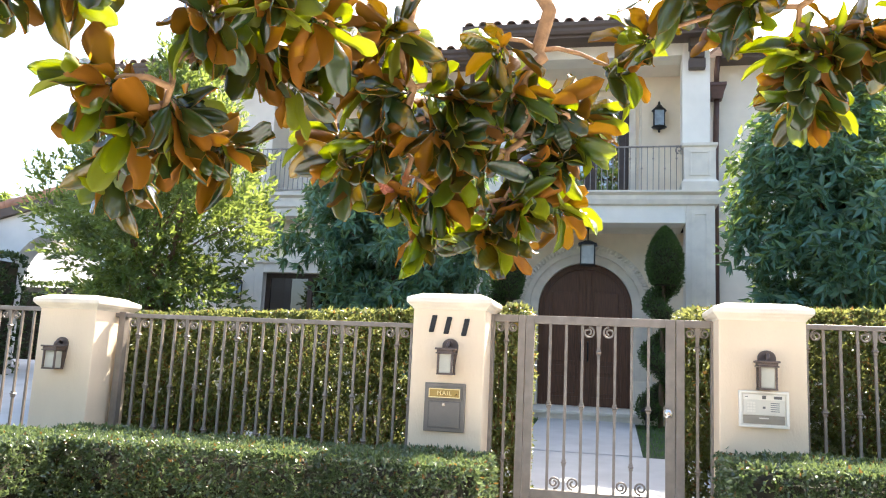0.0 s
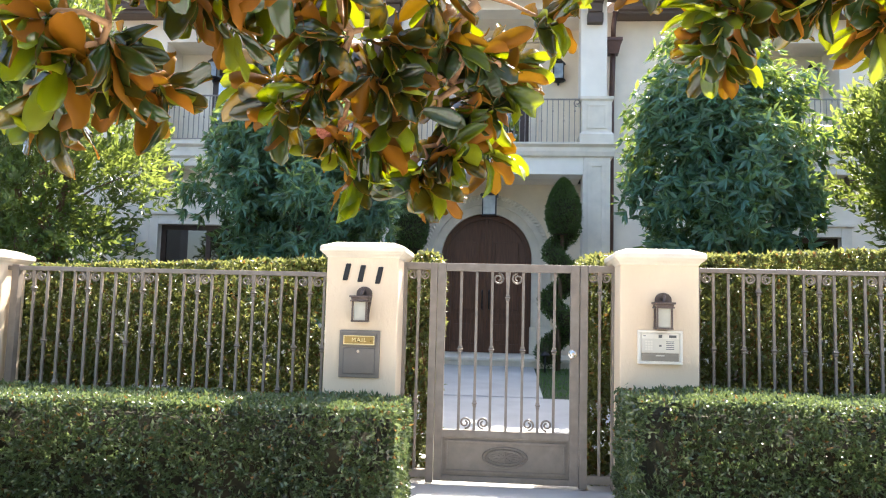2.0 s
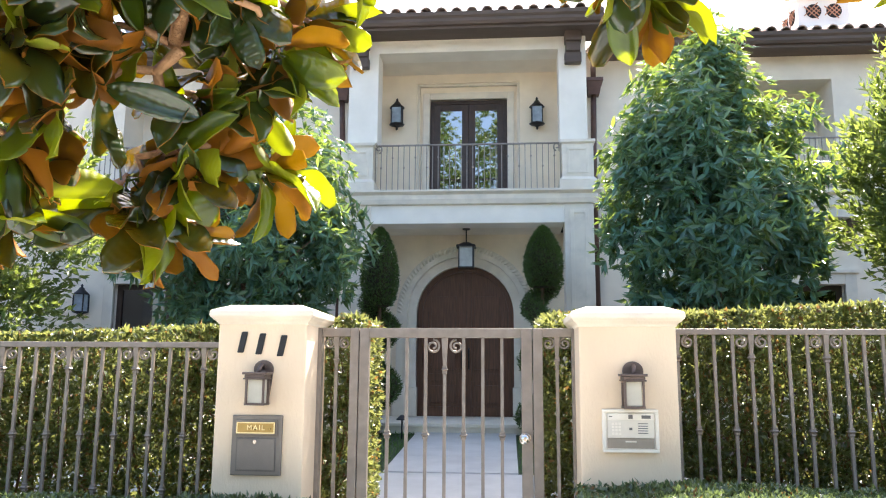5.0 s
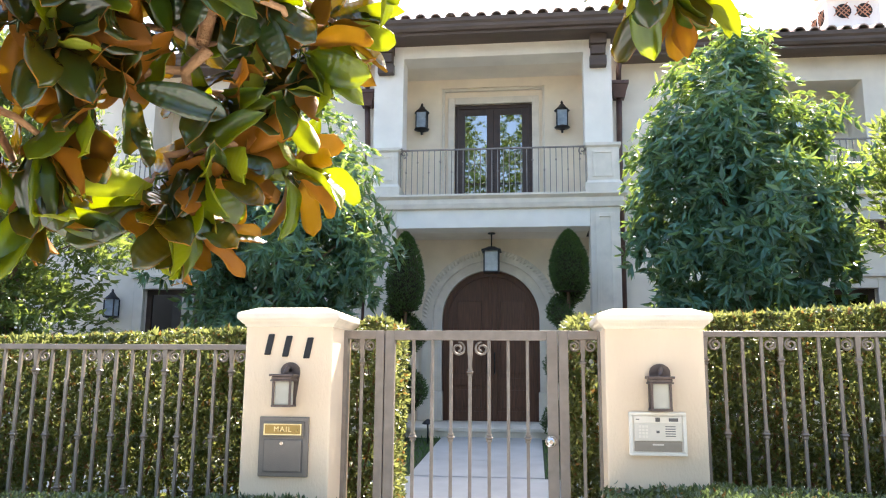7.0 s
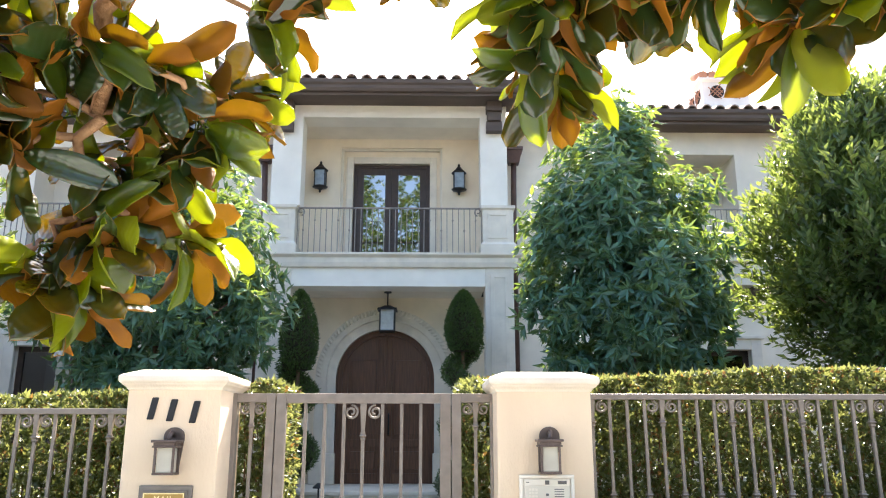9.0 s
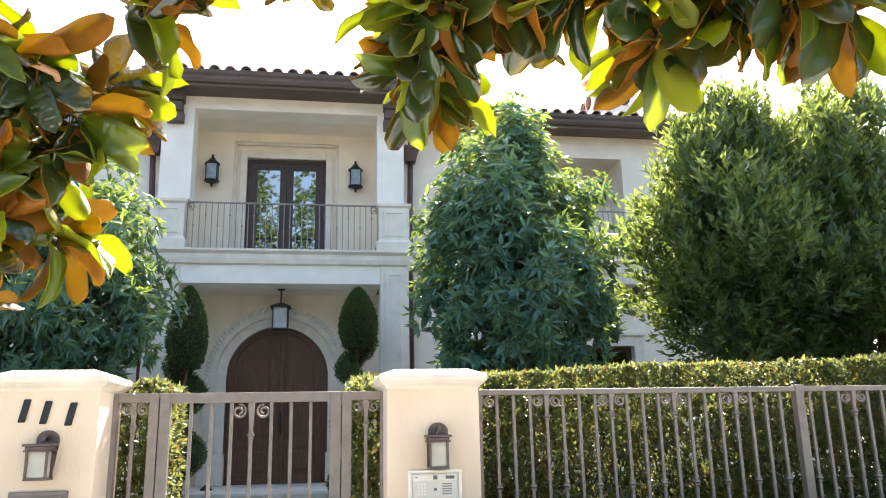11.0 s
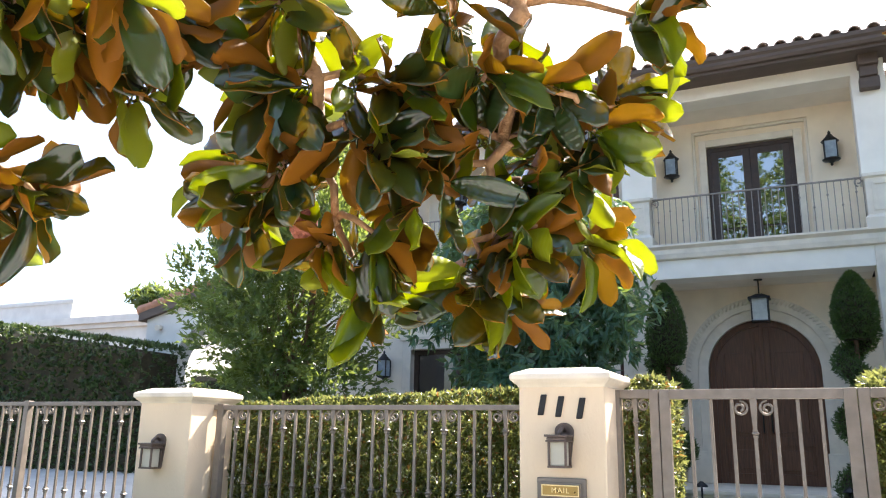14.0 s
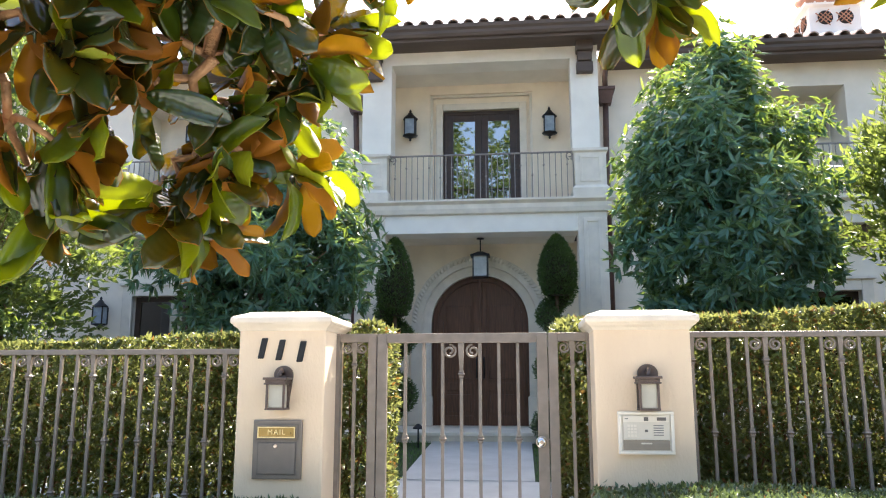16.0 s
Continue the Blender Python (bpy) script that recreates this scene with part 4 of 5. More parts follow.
def fence(x0, x1, y, z0, z1, posts=(), label="taupe painted iron fence with scrolls before a hedge", name="iron_fence", category="fence", phase=0, group="street fences", step=0.118, first=None):
    t = thing(name, ((x0 + x1) / 2, y, z0), label, category, group)
    inv = Matrix.Translation((-(x0 + x1) / 2, -y, -z0))

    def fp(n, bm):
        o = part(n, bm, IRON, t)
        o.matrix_parent_inverse = inv
        return o
    fp("top_rail", boxes((x0, x1, y - 0.022, y + 0.022, z1 - 0.035, z1), bevel=0.005))
    fp("bottom_rail", boxes((x0, x1, y - 0.018, y + 0.018, z0 + 0.06, z0 + 0.09), bevel=0.004))
    first = x0 if first is None else first - step * int((first - x0) / step)
    count = int((x1 - first) / step) + 1
    mid = z0 + (z1 - z0) * 0.53
    for k in range(count):
        x = first + k * step
        if x < x0 + 0.03 or x > x1 - 0.03 or any(abs(x - p) < 0.04 for p in posts):
            continue
        bm = boxes((x - 0.009, x + 0.009, y - 0.009, y + 0.009, z0 + 0.07, z1 - 0.03))
        q = (k + phase) % 4
        if q == 0:
            frustum(bm, (x, y), 0.018, 0.018, 0.034, 0.034, z1 - 0.15, z1 - 0.035)
            collar(bm, x, y, z1 - 0.17)
        elif q == 2:
            collar(bm, x, y, z0 + 0.33)
            frustum(bm, (x, y), 0.03, 0.03, 0.018, 0.018, z0 + 0.2, z0 + 0.3)
        else:
            collar(bm, x, y, mid)
        fp("bar", bm)
        if q == 0:
            for s in (-1, 1):
                fp("scroll", scroll(x + s * 0.060, y, z1 - 0.078, s))
        if q == 2:
            for s in (-1, 1):
                fp("scroll", scroll(x + s * 0.045, y, z0 + 0.13, s, 0.03, True))
    for x in posts:
        fp("post", boxes((x - 0.03, x + 0.03, y - 0.03, y + 0.03, z0 - 0.1, z1 + 0.01), bevel=0.005))
    return t


fence(1.242, 12.5, 5.62, 0.42, 1.685, posts=(3.483, 5.86, 8.3, 10.7), phase=0, step=0.1078, first=1.733)
fence(-4.07, -1.434, 5.62, 0.36, 1.595, posts=(-4.0,), phase=3, step=0.1115, first=-1.622)
fence(-10.6, -4.59, 5.70, 0.02, 1.63, posts=(-4.66, -6.36, -8.0, -10.5), label="taupe painted iron driveway gate with vertical bars", name="driveway_gate", category="gate", phase=2, group="")

# pedestrian gate
GY = 5.82
gate = thing("garden_gate", (-0.1, GY, 0.0), "taupe painted iron pedestrian gate with scrolls, closed", "gate")
GI = Matrix.Translation((0.1, -GY, 0.0))
gate.location, gate.scale = (-0.094, 5.66, 0.03), (0.98, 0.968, 0.975)


def gp_(n, bm, material=IRON, parent=None, label=""):
    o = part(n, bm, material, parent or gate, label)
    if parent is None:
        o.matrix_parent_inverse = GI
    return o


for x0, x1 in ((-0.945, -0.895), (-0.712, -0.657), (0.445, 0.505), (0.685, 0.75)):
    gp_("gate_post", boxes((x0, x1, GY - 0.032, GY + 0.032, 0.012, 1.70), bevel=0.004))
for x0, x1 in ((-0.895, -0.712), (0.505, 0.685)):
    gp_("side_rail", boxes((x0, x1, GY - 0.03, GY + 0.03, 1.645, 1.70), bevel=0.004))
    gp_("side_rail", boxes((x0, x1, GY - 0.03, GY + 0.03, 0.05, 0.11), bevel=0.004))
    xm = (x0 + x1) / 2
    bm = boxes((xm - 0.01, xm + 0.01, GY - 0.01, GY + 0.01, 0.11, 1.645))
    collar(bm, xm, GY, 1.50)
    frustum(bm, (xm, GY), 0.02, 0.02, 0.036, 0.036, 1.52, 1.645)
    collar(bm, xm, GY, 0.62)
    gp_("bar", bm)
    for s in (-1, 1):
        gp_("scroll", scroll(xm + s * 0.05, GY, 1.605, s))
leaf = gp_("gate_leaf", boxes((-0.652, -0.59, GY - 0.025, GY + 0.025, 0.03, 1.70), (0.372, 0.44, GY - 0.025, GY + 0.025, 0.03, 1.70), (-0.59, 0.372, GY - 0.025, GY + 0.025, 1.64, 1.70), (-0.59, 0.372, GY - 0.025, GY + 0.025, 0.362, 0.417), (-0.59, 0.372, GY - 0.025, GY + 0.025, 0.03, 0.075), bevel=0.004), label="welded iron gate leaf")
for k in range(7):
    x = -0.59 + (k + 1) * 0.962 / 8
    foot = 0.417
    bm = bmesh.new()
    if k == 3:
        box(bm, x - 0.01, x + 0.01, GY - 0.01, GY + 0.01, 0.417, 1.64)
        collar(bm, x, GY, 1.44)
        frustum(bm, (x, GY), 0.02, 0.02, 0.04, 0.04, 1.46, 1.64)
    else:
        box(bm, x - 0.01, x + 0.01, GY - 0.01, GY + 0.01, foot, 1.64)
        if k in (0, 2, 4, 6):
            collar(bm, x, GY, 1.035, 0.022)
        if k in (1, 5):
            collar(bm, x, GY, 0.62, 0.019)
    gp_("bar", bm, parent=leaf)
    if k == 3:
        for s in (-1, 1):
            gp_("scroll", scroll(x + s * 0.075, GY, 1.585, s, 0.046), parent=leaf)
    if k in (1, 5):
        for s in (-1, 1):
            gp_("scroll", scroll(x + s * 0.07, GY, 0.472, s, 0.045, True), parent=leaf)
panel = gp_("kick_panel", boxes((-0.59, 0.372, GY - 0.004, GY + 0.012, 0.075, 0.362)), parent=leaf)
for dims in ((-0.565, 0.347, 0.322, 0.34), (-0.565, 0.347, 0.097, 0.115), (-0.565, -0.547, 0.115, 0.322), (0.329, 0.347, 0.115, 0.322)):
    gp_("panel_bead", boxes((dims[0], dims[1], GY - 0.02, GY - 0.004, dims[2], dims[3]), bevel=0.004), parent=leaf)
bm = bmesh.new()
for rx, rz in ((0.165, 0.072), (0.135, 0.05)):
    tube(bm, [(-0.11 + rx * math.cos(2 * math.pi * k / 32), GY - 0.009, 0.22 + rz * math.sin(2 * math.pi * k / 32)) for k in range(33)], 0.009, 6)
for k in range(12):
    a = 2 * math.pi * k / 12
    tube(bm, [(-0.11 + 0.02 * math.cos(a), GY - 0.009, 0.22 + 0.01 * math.sin(a)), (-0.11 + 0.115 * math.cos(a), GY - 0.022, 0.22 + 0.038 * math.sin(a))], [0.009, 0.004], 5)
gp_("oval_medallion", bm, parent=leaf, label="oval relief medallion")
bm = bmesh.new()
for r0, y0, r1, y1 in ((0.036, 0.025, 0.036, 0.032), (0.016, 0.032, 0.016, 0.05)):
    tube(bm, [(0.392, GY - y0, 1.02), (0.392, GY - y1, 1.02)], [r0, r1], 18)
tube(bm, [(0.392, GY - 0.05, 1.02), (0.392, GY - 0.055, 1.02), (0.392, GY - 0.068, 1.02), (0.392, GY - 0.08, 1.02), (0.392, GY - 0.085, 1.02)], [0.018, 0.027, 0.032, 0.026, 0.012], 18)
gp_("door_knob", bm, CHROME, label="polished round chrome knob")

# ---- house lanterns ----


def house_lantern(x, y, z, s=1.0):
    t = thing("wall_lantern", (x, y, z), "black metal wall lantern with glass sides on stucco", "lantern", "house lanterns")
    t.scale = (s, s, s)
    bm = bmesh.new()
    tube(bm, [(0, 0, 0.36), (0, -0.06, 0.40), (0, -0.15, 0.38), (0, -0.15, 0.33)], 0.012, 6)
    box(bm, -0.04, 0.04, -0.015, 0.0, 0.12, 0.44, bevel=0.004)
    part("bracket", bm, BLACKMETAL, t)
    bm = bmesh.new()
    lathe(bm, ((0.15, 0.43), (0.145, 0.45), (0.07, 0.52), (0.045, 0.56), (0.02, 0.58), (0.028, 0.60), (0.008, 0.64)), (0, -0.15, 0), 8)
    part("roof_cap", bm, BLACKMETAL, t)
    bm = boxes(*[(sx * 0.1 - 0.01, sx * 0.1 + 0.01, -0.15 + sy * 0.1 - 0.01, -0.15 + sy * 0.1 + 0.01, 0.1, 0.43) for sx in (-1, 1) for sy in (-1, 1)])
    lathe(bm, ((0.01, -0.02), (0.025, 0.0), (0.02, 0.03), (0.07, 0.06), (0.15, 0.085), (0.15, 0.105)), (0, -0.15, 0), 8)
    part("cage", bm, BLACKMETAL, t)
    part("glass", boxes((-0.092, 0.092, -0.242, -0.058, 0.106, 0.43)), FROSTBLUE, t, "cloudy seeded glass panes")
    return t


FROSTBLUE = mat("seeded_glass", (0.30, 0.36, 0.42), 0.2, 10, 0.12, 0.2, 30)
hl = house_lantern(-1.87, BACK - 0.13, 6.17)
copy_thing(hl, pose(0.88, BACK - 0.13, 6.13))
copy_thing(hl, pose(-7.93, WING, 2.45))
copy_thing(hl, pose(-6.62, WING + LOGGIA, 6.35))
copy_thing(hl, pose(6.1, WING + LOGGIA, 6.15))
ht = thing("hanging_lantern", (-0.47, 14.9, 4.09), "dark metal hanging porch lantern with frosted glass", "lantern")
bm = bmesh.new()
lathe(bm, ((0.07, -0.03), (0.07, -0.01), (0.02, 0.0)), (0, 0, 0), 12)
tube(bm, [(0, 0, -0.02), (0, 0, -0.3)], 0.012, 6)
part("chain", bm, BLACKMETAL, ht)
part("roof_cap", frustum(frustum(bmesh.new(), (0, 0), 0.36, 0.36, 0.34, 0.34, -0.36, -0.33), (0, 0), 0.3, 0.3, 0.1, 0.1, -0.33, -0.27), BLACKMETAL, ht)
part("cage", boxes(*[(sx * 0.13 - 0.012, sx * 0.13 + 0.012, sy * 0.13 - 0.012, sy * 0.13 + 0.012, -0.74, -0.36) for sx in (-1, 1) for sy in (-1, 1)], (-0.145, 0.145, -0.145, 0.145, -0.755, -0.735)), BLACKMETAL, ht)
part("glass", boxes((-0.12, 0.12, -0.12, 0.12, -0.735, -0.36)), LAMPGLASS, ht, "clouded glass panes")

# path lights
def path_light(x, y):
    t = thing("path_light", (x, y, grade(y)), "small black metal path light beside the walk", "path light", "path lights")
    bm = bmesh.new()
    tube(bm, [(0, 0, 0), (0, 0, 0.3)], 0.014, 8)
    part("stem", bm, BLACKMETAL, t)
    part("shade", lathe(bmesh.new(), ((0.09, 0.29), (0.085, 0.31), (0.03, 0.36), (0.01, 0.37)), (0, 0, 0), 12), BLACKMETAL, t)
    return t


pl = path_light(-1.35, 12.9)
copy_thing(pl, pose(0.56, 12.9, grade(12.9)))

# ---- garage wing and neighbour on the driveway side ----
GW = 12.5
gar = thing("garage_wing", (-10.5, GW, 0.4), "white stucco carriage arch wing with a tiled sloping top", "outbuilding")
gi = Matrix.Translation((10.5, -GW, -0.4))
bm = bmesh.new()
ax, ar, az = -10.35, 1.08, 2.4
n = 24
left, right = -12.15, -8.0
top = lambda x: 3.78 + (x + 12.15) * 0.25
out_line = [(left, 0.2)] + [(left, 2.4), (left, 3.0)] + [(left + (right - left) * k / (n - 4), top(left + (right - left) * k / (n - 4))) for k in range(n - 3)] + [(right, 2.4), (right, 0.2)]
in_line = [(ax - ar, 0.2)] + [(ax - ar * math.cos(math.pi * k / (n - 2 + 2)), az + ar * math.sin(math.pi * k / (n - 2 + 2))) for k in range(n + 1)] + [(ax + ar, 0.2)]
q = [[bm.verts.new((x, y, z)) for x, z in line] for y in (GW, GW + 0.45) for line in (out_line, in_line)]
m = min(len(out_line), len(in_line))
for f0 in (0, 2):
    o, i = q[f0], q[f0 + 1]
    for k in range(m - 1):
        bm.faces.new((o[k], o[k + 1], i[k + 1], i[k]))
for k in range(m - 1):
    bm.faces.new((q[0][k], q[2][k], q[2][k + 1], q[0][k + 1]))
    bm.faces.new((q[1][k], q[1][k + 1], q[3][k + 1], q[3][k]))
bmesh.ops.recalc_face_normals(bm, faces=bm.faces[:])
o = part("wall", bm, NEIGHBOUR, gar)
o.matrix_parent_inverse = gi
bm = bmesh.new()
for k in range(11):
    xa, xb = left - 0.2 + k * 0.4, left - 0.2 + (k + 1) * 0.4 + 0.03
    tube(bm, [(xa, GW + 0.0, top(xa) + 0.06), (xb, GW + 0.0, top(xb) + 0.05)], [0.13, 0.115], 10)
o = part("tile_coping", bm, TILE, gar, "rounded terracotta ridge tiles")
o.matrix_parent_inverse = gi
bm = bmesh.new()
prism(bm, [(left - 0.15, top(left - 0.15) - 0.18), (right, top(right) - 0.18), (right, top(right) + 0.02), (left - 0.15, top(left - 0.15) + 0.02)], GW - 0.1, GW + 0.5)
o = part("rake_board", bm, EAVE, gar)
o.matrix_parent_inverse = gi
bm = bmesh.new()
tube(bm, [(-11.75, GW, 3.42), (-11.75, GW - 0.12, 3.40)], [0.05, 0.06], 10)
tagged(part("security_camera", bm, WHITEBOX), "small white security camera on the stucco wall", "camera")
nb = thing("neighbour_house", (-30, 27, 0), "white stucco neighbouring house with parapet and cornice", "house")
ni = Matrix.Translation((30, -27, 0))
for nm, bm in (("wall", boxes((-46, -22.9, 24, 32, 0, 5.7))), ("cornice", boxes((-46.3, -22.6, 23.7, 32.3, 5.7, 6.0), (-46.1, -22.8, 23.85, 32.1, 5.5, 5.7))), ("parapet", boxes((-46, -28.8, 24, 32, 6.0, 6.9), (-46.1, -28.7, 23.95, 32.05, 6.72, 6.82)))):
    o = part(nm, bm, NEIGHBOUR, nb)
    o.matrix_parent_inverse = ni

# ---- hedges ----


def hedge(name, x0, x1, y0, y1, z0, ztop, density, length, width, materials, share, label, ends=(True, True), wob=0.04, back=True, stems=False):
    """A clipped hedge: an uneven solid core, its dark colour the shade among twigs, and a skin of leaves on its faces.
    ztop, y0: numbers or functions of x.
    """
    zt = ztop if callable(ztop) else (lambda x: ztop)
    yf = y0 if callable(y0) else (lambda x: y0)
    t = thing(name, ((x0 + x1) / 2, (yf((x0 + x1) / 2) + y1) / 2, z0), label, "hedge", "clipped hedges")
    inv = Matrix.Translation((-(x0 + x1) / 2, -(yf((x0 + x1) / 2) + y1) / 2, -z0))
    if stems:
        bm = bmesh.new()
        for k in range(int((x1 - x0) / 0.085)):
            x = x0 + 0.05 + (x1 - x0 - 0.1) * random.random()
            y = yf(x) + 0.1 + (y1 - yf(x) - 0.2) * random.random()
            q = Vector((x, y, z0))
            line = [q + Vector((random.gauss(0, 0.05), random.gauss(0, 0.04), (zt(x) - z0 - 0.08) * u)) for u in (0, 0.3, 0.55, 0.8, 1.0)]
            tube(bm, line, [0.013, 0.011, 0.008, 0.005, 0.003], 5)
        o = part("stem_tangle", bm, HEDGETWIG, t, "thin brown hedge stems")
        o["kind"] = "stuff"
        o.matrix_parent_inverse = inv
    if not stems:
        # solid filling in near-black brown, painting the shade behind the leaves
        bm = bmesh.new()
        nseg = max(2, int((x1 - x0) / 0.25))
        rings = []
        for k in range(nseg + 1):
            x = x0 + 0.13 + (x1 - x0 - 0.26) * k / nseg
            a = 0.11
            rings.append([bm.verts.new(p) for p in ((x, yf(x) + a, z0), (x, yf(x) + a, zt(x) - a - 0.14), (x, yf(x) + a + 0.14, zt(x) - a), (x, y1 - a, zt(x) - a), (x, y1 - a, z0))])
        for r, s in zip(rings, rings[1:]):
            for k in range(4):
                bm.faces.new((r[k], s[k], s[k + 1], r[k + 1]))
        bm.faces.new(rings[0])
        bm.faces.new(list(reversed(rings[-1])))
        o = part("shade_core", bm, TWIGSHADE, t)
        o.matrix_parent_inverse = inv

    P, O = [], []

    def face(n, fn, normal):
        u, v = rng.random(n), rng.random(n)
        p = fn(u, v)
        P.append(p)
        O.append(np.tile(np.array(normal, float), (n, 1)))
    lx = x1 - x0
    zm = np.vectorize(zt)
    ym = np.vectorize(yf)
    h = zt((x0 + x1) / 2) - z0
    dd = y1 - yf((x0 + x1) / 2)
    face(int(lx * h * density), lambda u, v: np.stack([x0 + u * lx, ym(x0 + u * lx), z0 + v * (zm(x0 + u * lx) - z0)], 1), (0, -1, 0.3))
    face(int(lx * dd * density), lambda u, v: np.stack([x0 + u * lx, ym(x0 + u * lx) + v * (y1 - ym(x0 + u * lx)), zm(x0 + u * lx)], 1), (0, 0, 1))
    if back:
        face(int(lx * h * density * (0.8 if stems else 0.35)), lambda u, v: np.stack([x0 + u * lx, np.full_like(u, y1), z0 + v * (zm(x0 + u * lx) - z0)], 1), (0, 1, 0.3))
    for e, xx, s in ((ends[0], x0, -1), (ends[1], x1, 1)):
        if e:
            face(int(dd * h * density), lambda u, v: np.stack([np.full_like(u, xx), yf(xx) + u * (y1 - yf(xx)), z0 + v * (zt(xx) - z0)], 1), (s, 0, 0.3))
    if stems:
        n = int(lx * h * dd * density * 2.1)
        u, v, w = rng.random(n), rng.random(n), rng.random(n)
        xx = x0 + u * lx
        P.append(np.stack([xx, ym(xx) + w * (y1 - ym(xx)), z0 + v * (zm(xx) - z0)], 1))
        O.append(unit(rng.normal(size=(n, 3))) + np.array([0, 0, 0.3]))
    p, out = np.concatenate(P), np.concatenate(O)
    k = 5                              # leaves of a tuft fan out from one shoot
    some = rng.random(len(p)) < 1.0 / k
    p, out = p[some], unit(out[some])
    p, out = np.repeat(p, k, 0), np.repeat(out + np.array([0, 0, 0.35]) + 0.45 * rng.normal(size=out.shape), k, 0)
    out = unit(unit(out) * 0.75 + unit(np.cross(out, rng.normal(size=out.shape))) * rng.uniform(0.3, 1.0, (len(p), 1)))
    wobble = np.array([noise.noise(Vector(q) * 2.2) * 1.0 + 0.6 * noise.noise(Vector(q) * 7) for q in p])
    p = p + out * (wob * wobble[:, None] - np.abs(rng.normal(0, 0.03, (len(p), 1))))
    # bare patches where the stems and the dark shade core show
    keep = np.array([0.7 * noise.noise(Vector(q) * 3.1 + Vector((9, 4, 2))) + noise.noise(Vector(q) * 11.0) for i, q in enumerate(p)]) < rng.uniform(0.1, 0.6, len(p))
    p, out = p[keep], out[keep]
    o = leaf_cloud("leaves", p, out, length, width, materials, t, 0.14, 0.0, "small clipped green leaves", share)
    o.matrix_parent_inverse = inv
    return t


HEDGETWIG = mat("hedge_twigs", (0.16, 0.085, 0.04), 0.4, 14, 0.9, 0.6, 40)
# inner shade put into the colour, with brown flecks for twigs
TWIGSHADE = mat("shade_core", (0.035, 0.030, 0.014), 0.5, 14, 0.95, 0.8, 40, dirt=(0.09, 0.06, 0.03), dirt_amount=0.6, dirt_scale=6)
hedge("tall_hedge", 0.53, 12.6, 5.86, 6.75, 0.0, lambda x: float(np.interp(x, (0.5, 1.2, 2.0, 2.6, 4.4, 8.0), (1.77, 1.775, 1.82, 1.85, 1.885, 1.93))), 4300, 0.048, 0.024, [HEDGE, BROWNLEAF], (0.93, 0.07), "tall clipped green hedge with brown twigs behind the fence", stems=True)
hedge("tall_hedge", -4.35, -0.68, 5.86, 6.7, 0.0, lambda x: 1.61 + 0.10 * (x + 4.1) / 2.5 if x < -1.6 else 1.71 + 0.06 * (x + 1.6), 4500, 0.048, 0.024, [HEDGE, BROWNLEAF], (0.93, 0.07), "tall clipped green hedge with brown twigs behind the fence", stems=True)
hedge("low_hedge", 0.66, 12.6, 4.45, 5.31, -0.16, lambda x: 0.81, 10500, 0.037, 0.018, [LOWHEDGE, BROWNLEAF], (0.97, 0.03), "low clipped green hedge at the foot of the fence")
hedge("low_hedge", -4.0, -0.78, 4.45, 5.31, -0.16, lambda x: 0.69, 11000, 0.037, 0.018, [LOWHEDGE, BROWNLEAF], (0.96, 0.04), "low clipped green hedge at the foot of the fence")
hedge("low_hedge", -9.5, -3.6, lambda x: 3.55, 4.75, -0.16, lambda x: 0.70, 8000, 0.038, 0.019, [LOWHEDGE, BROWNLEAF], (0.97, 0.03), "low clipped green hedge along the driveway")
hedge("privet_hedge", -15.5, -8.3, 17.2, 18.2, 0.3, lambda x: 2.95, 400, 0.10, 0.05, [PRIVET], (1.0,), "tall dark green hedge behind the carriage arch", back=False)
hedge("privet_hedge", -18.0, -10.5, 10.9, 12.0, 0.0, lambda x: min(3.42, 2.82 - (x + 10.2) * 0.14), 700, 0.09, 0.045, [PRIVET], (1.0,), "tall dark green hedge beside the driveway", back=False)

# ---- trees ----


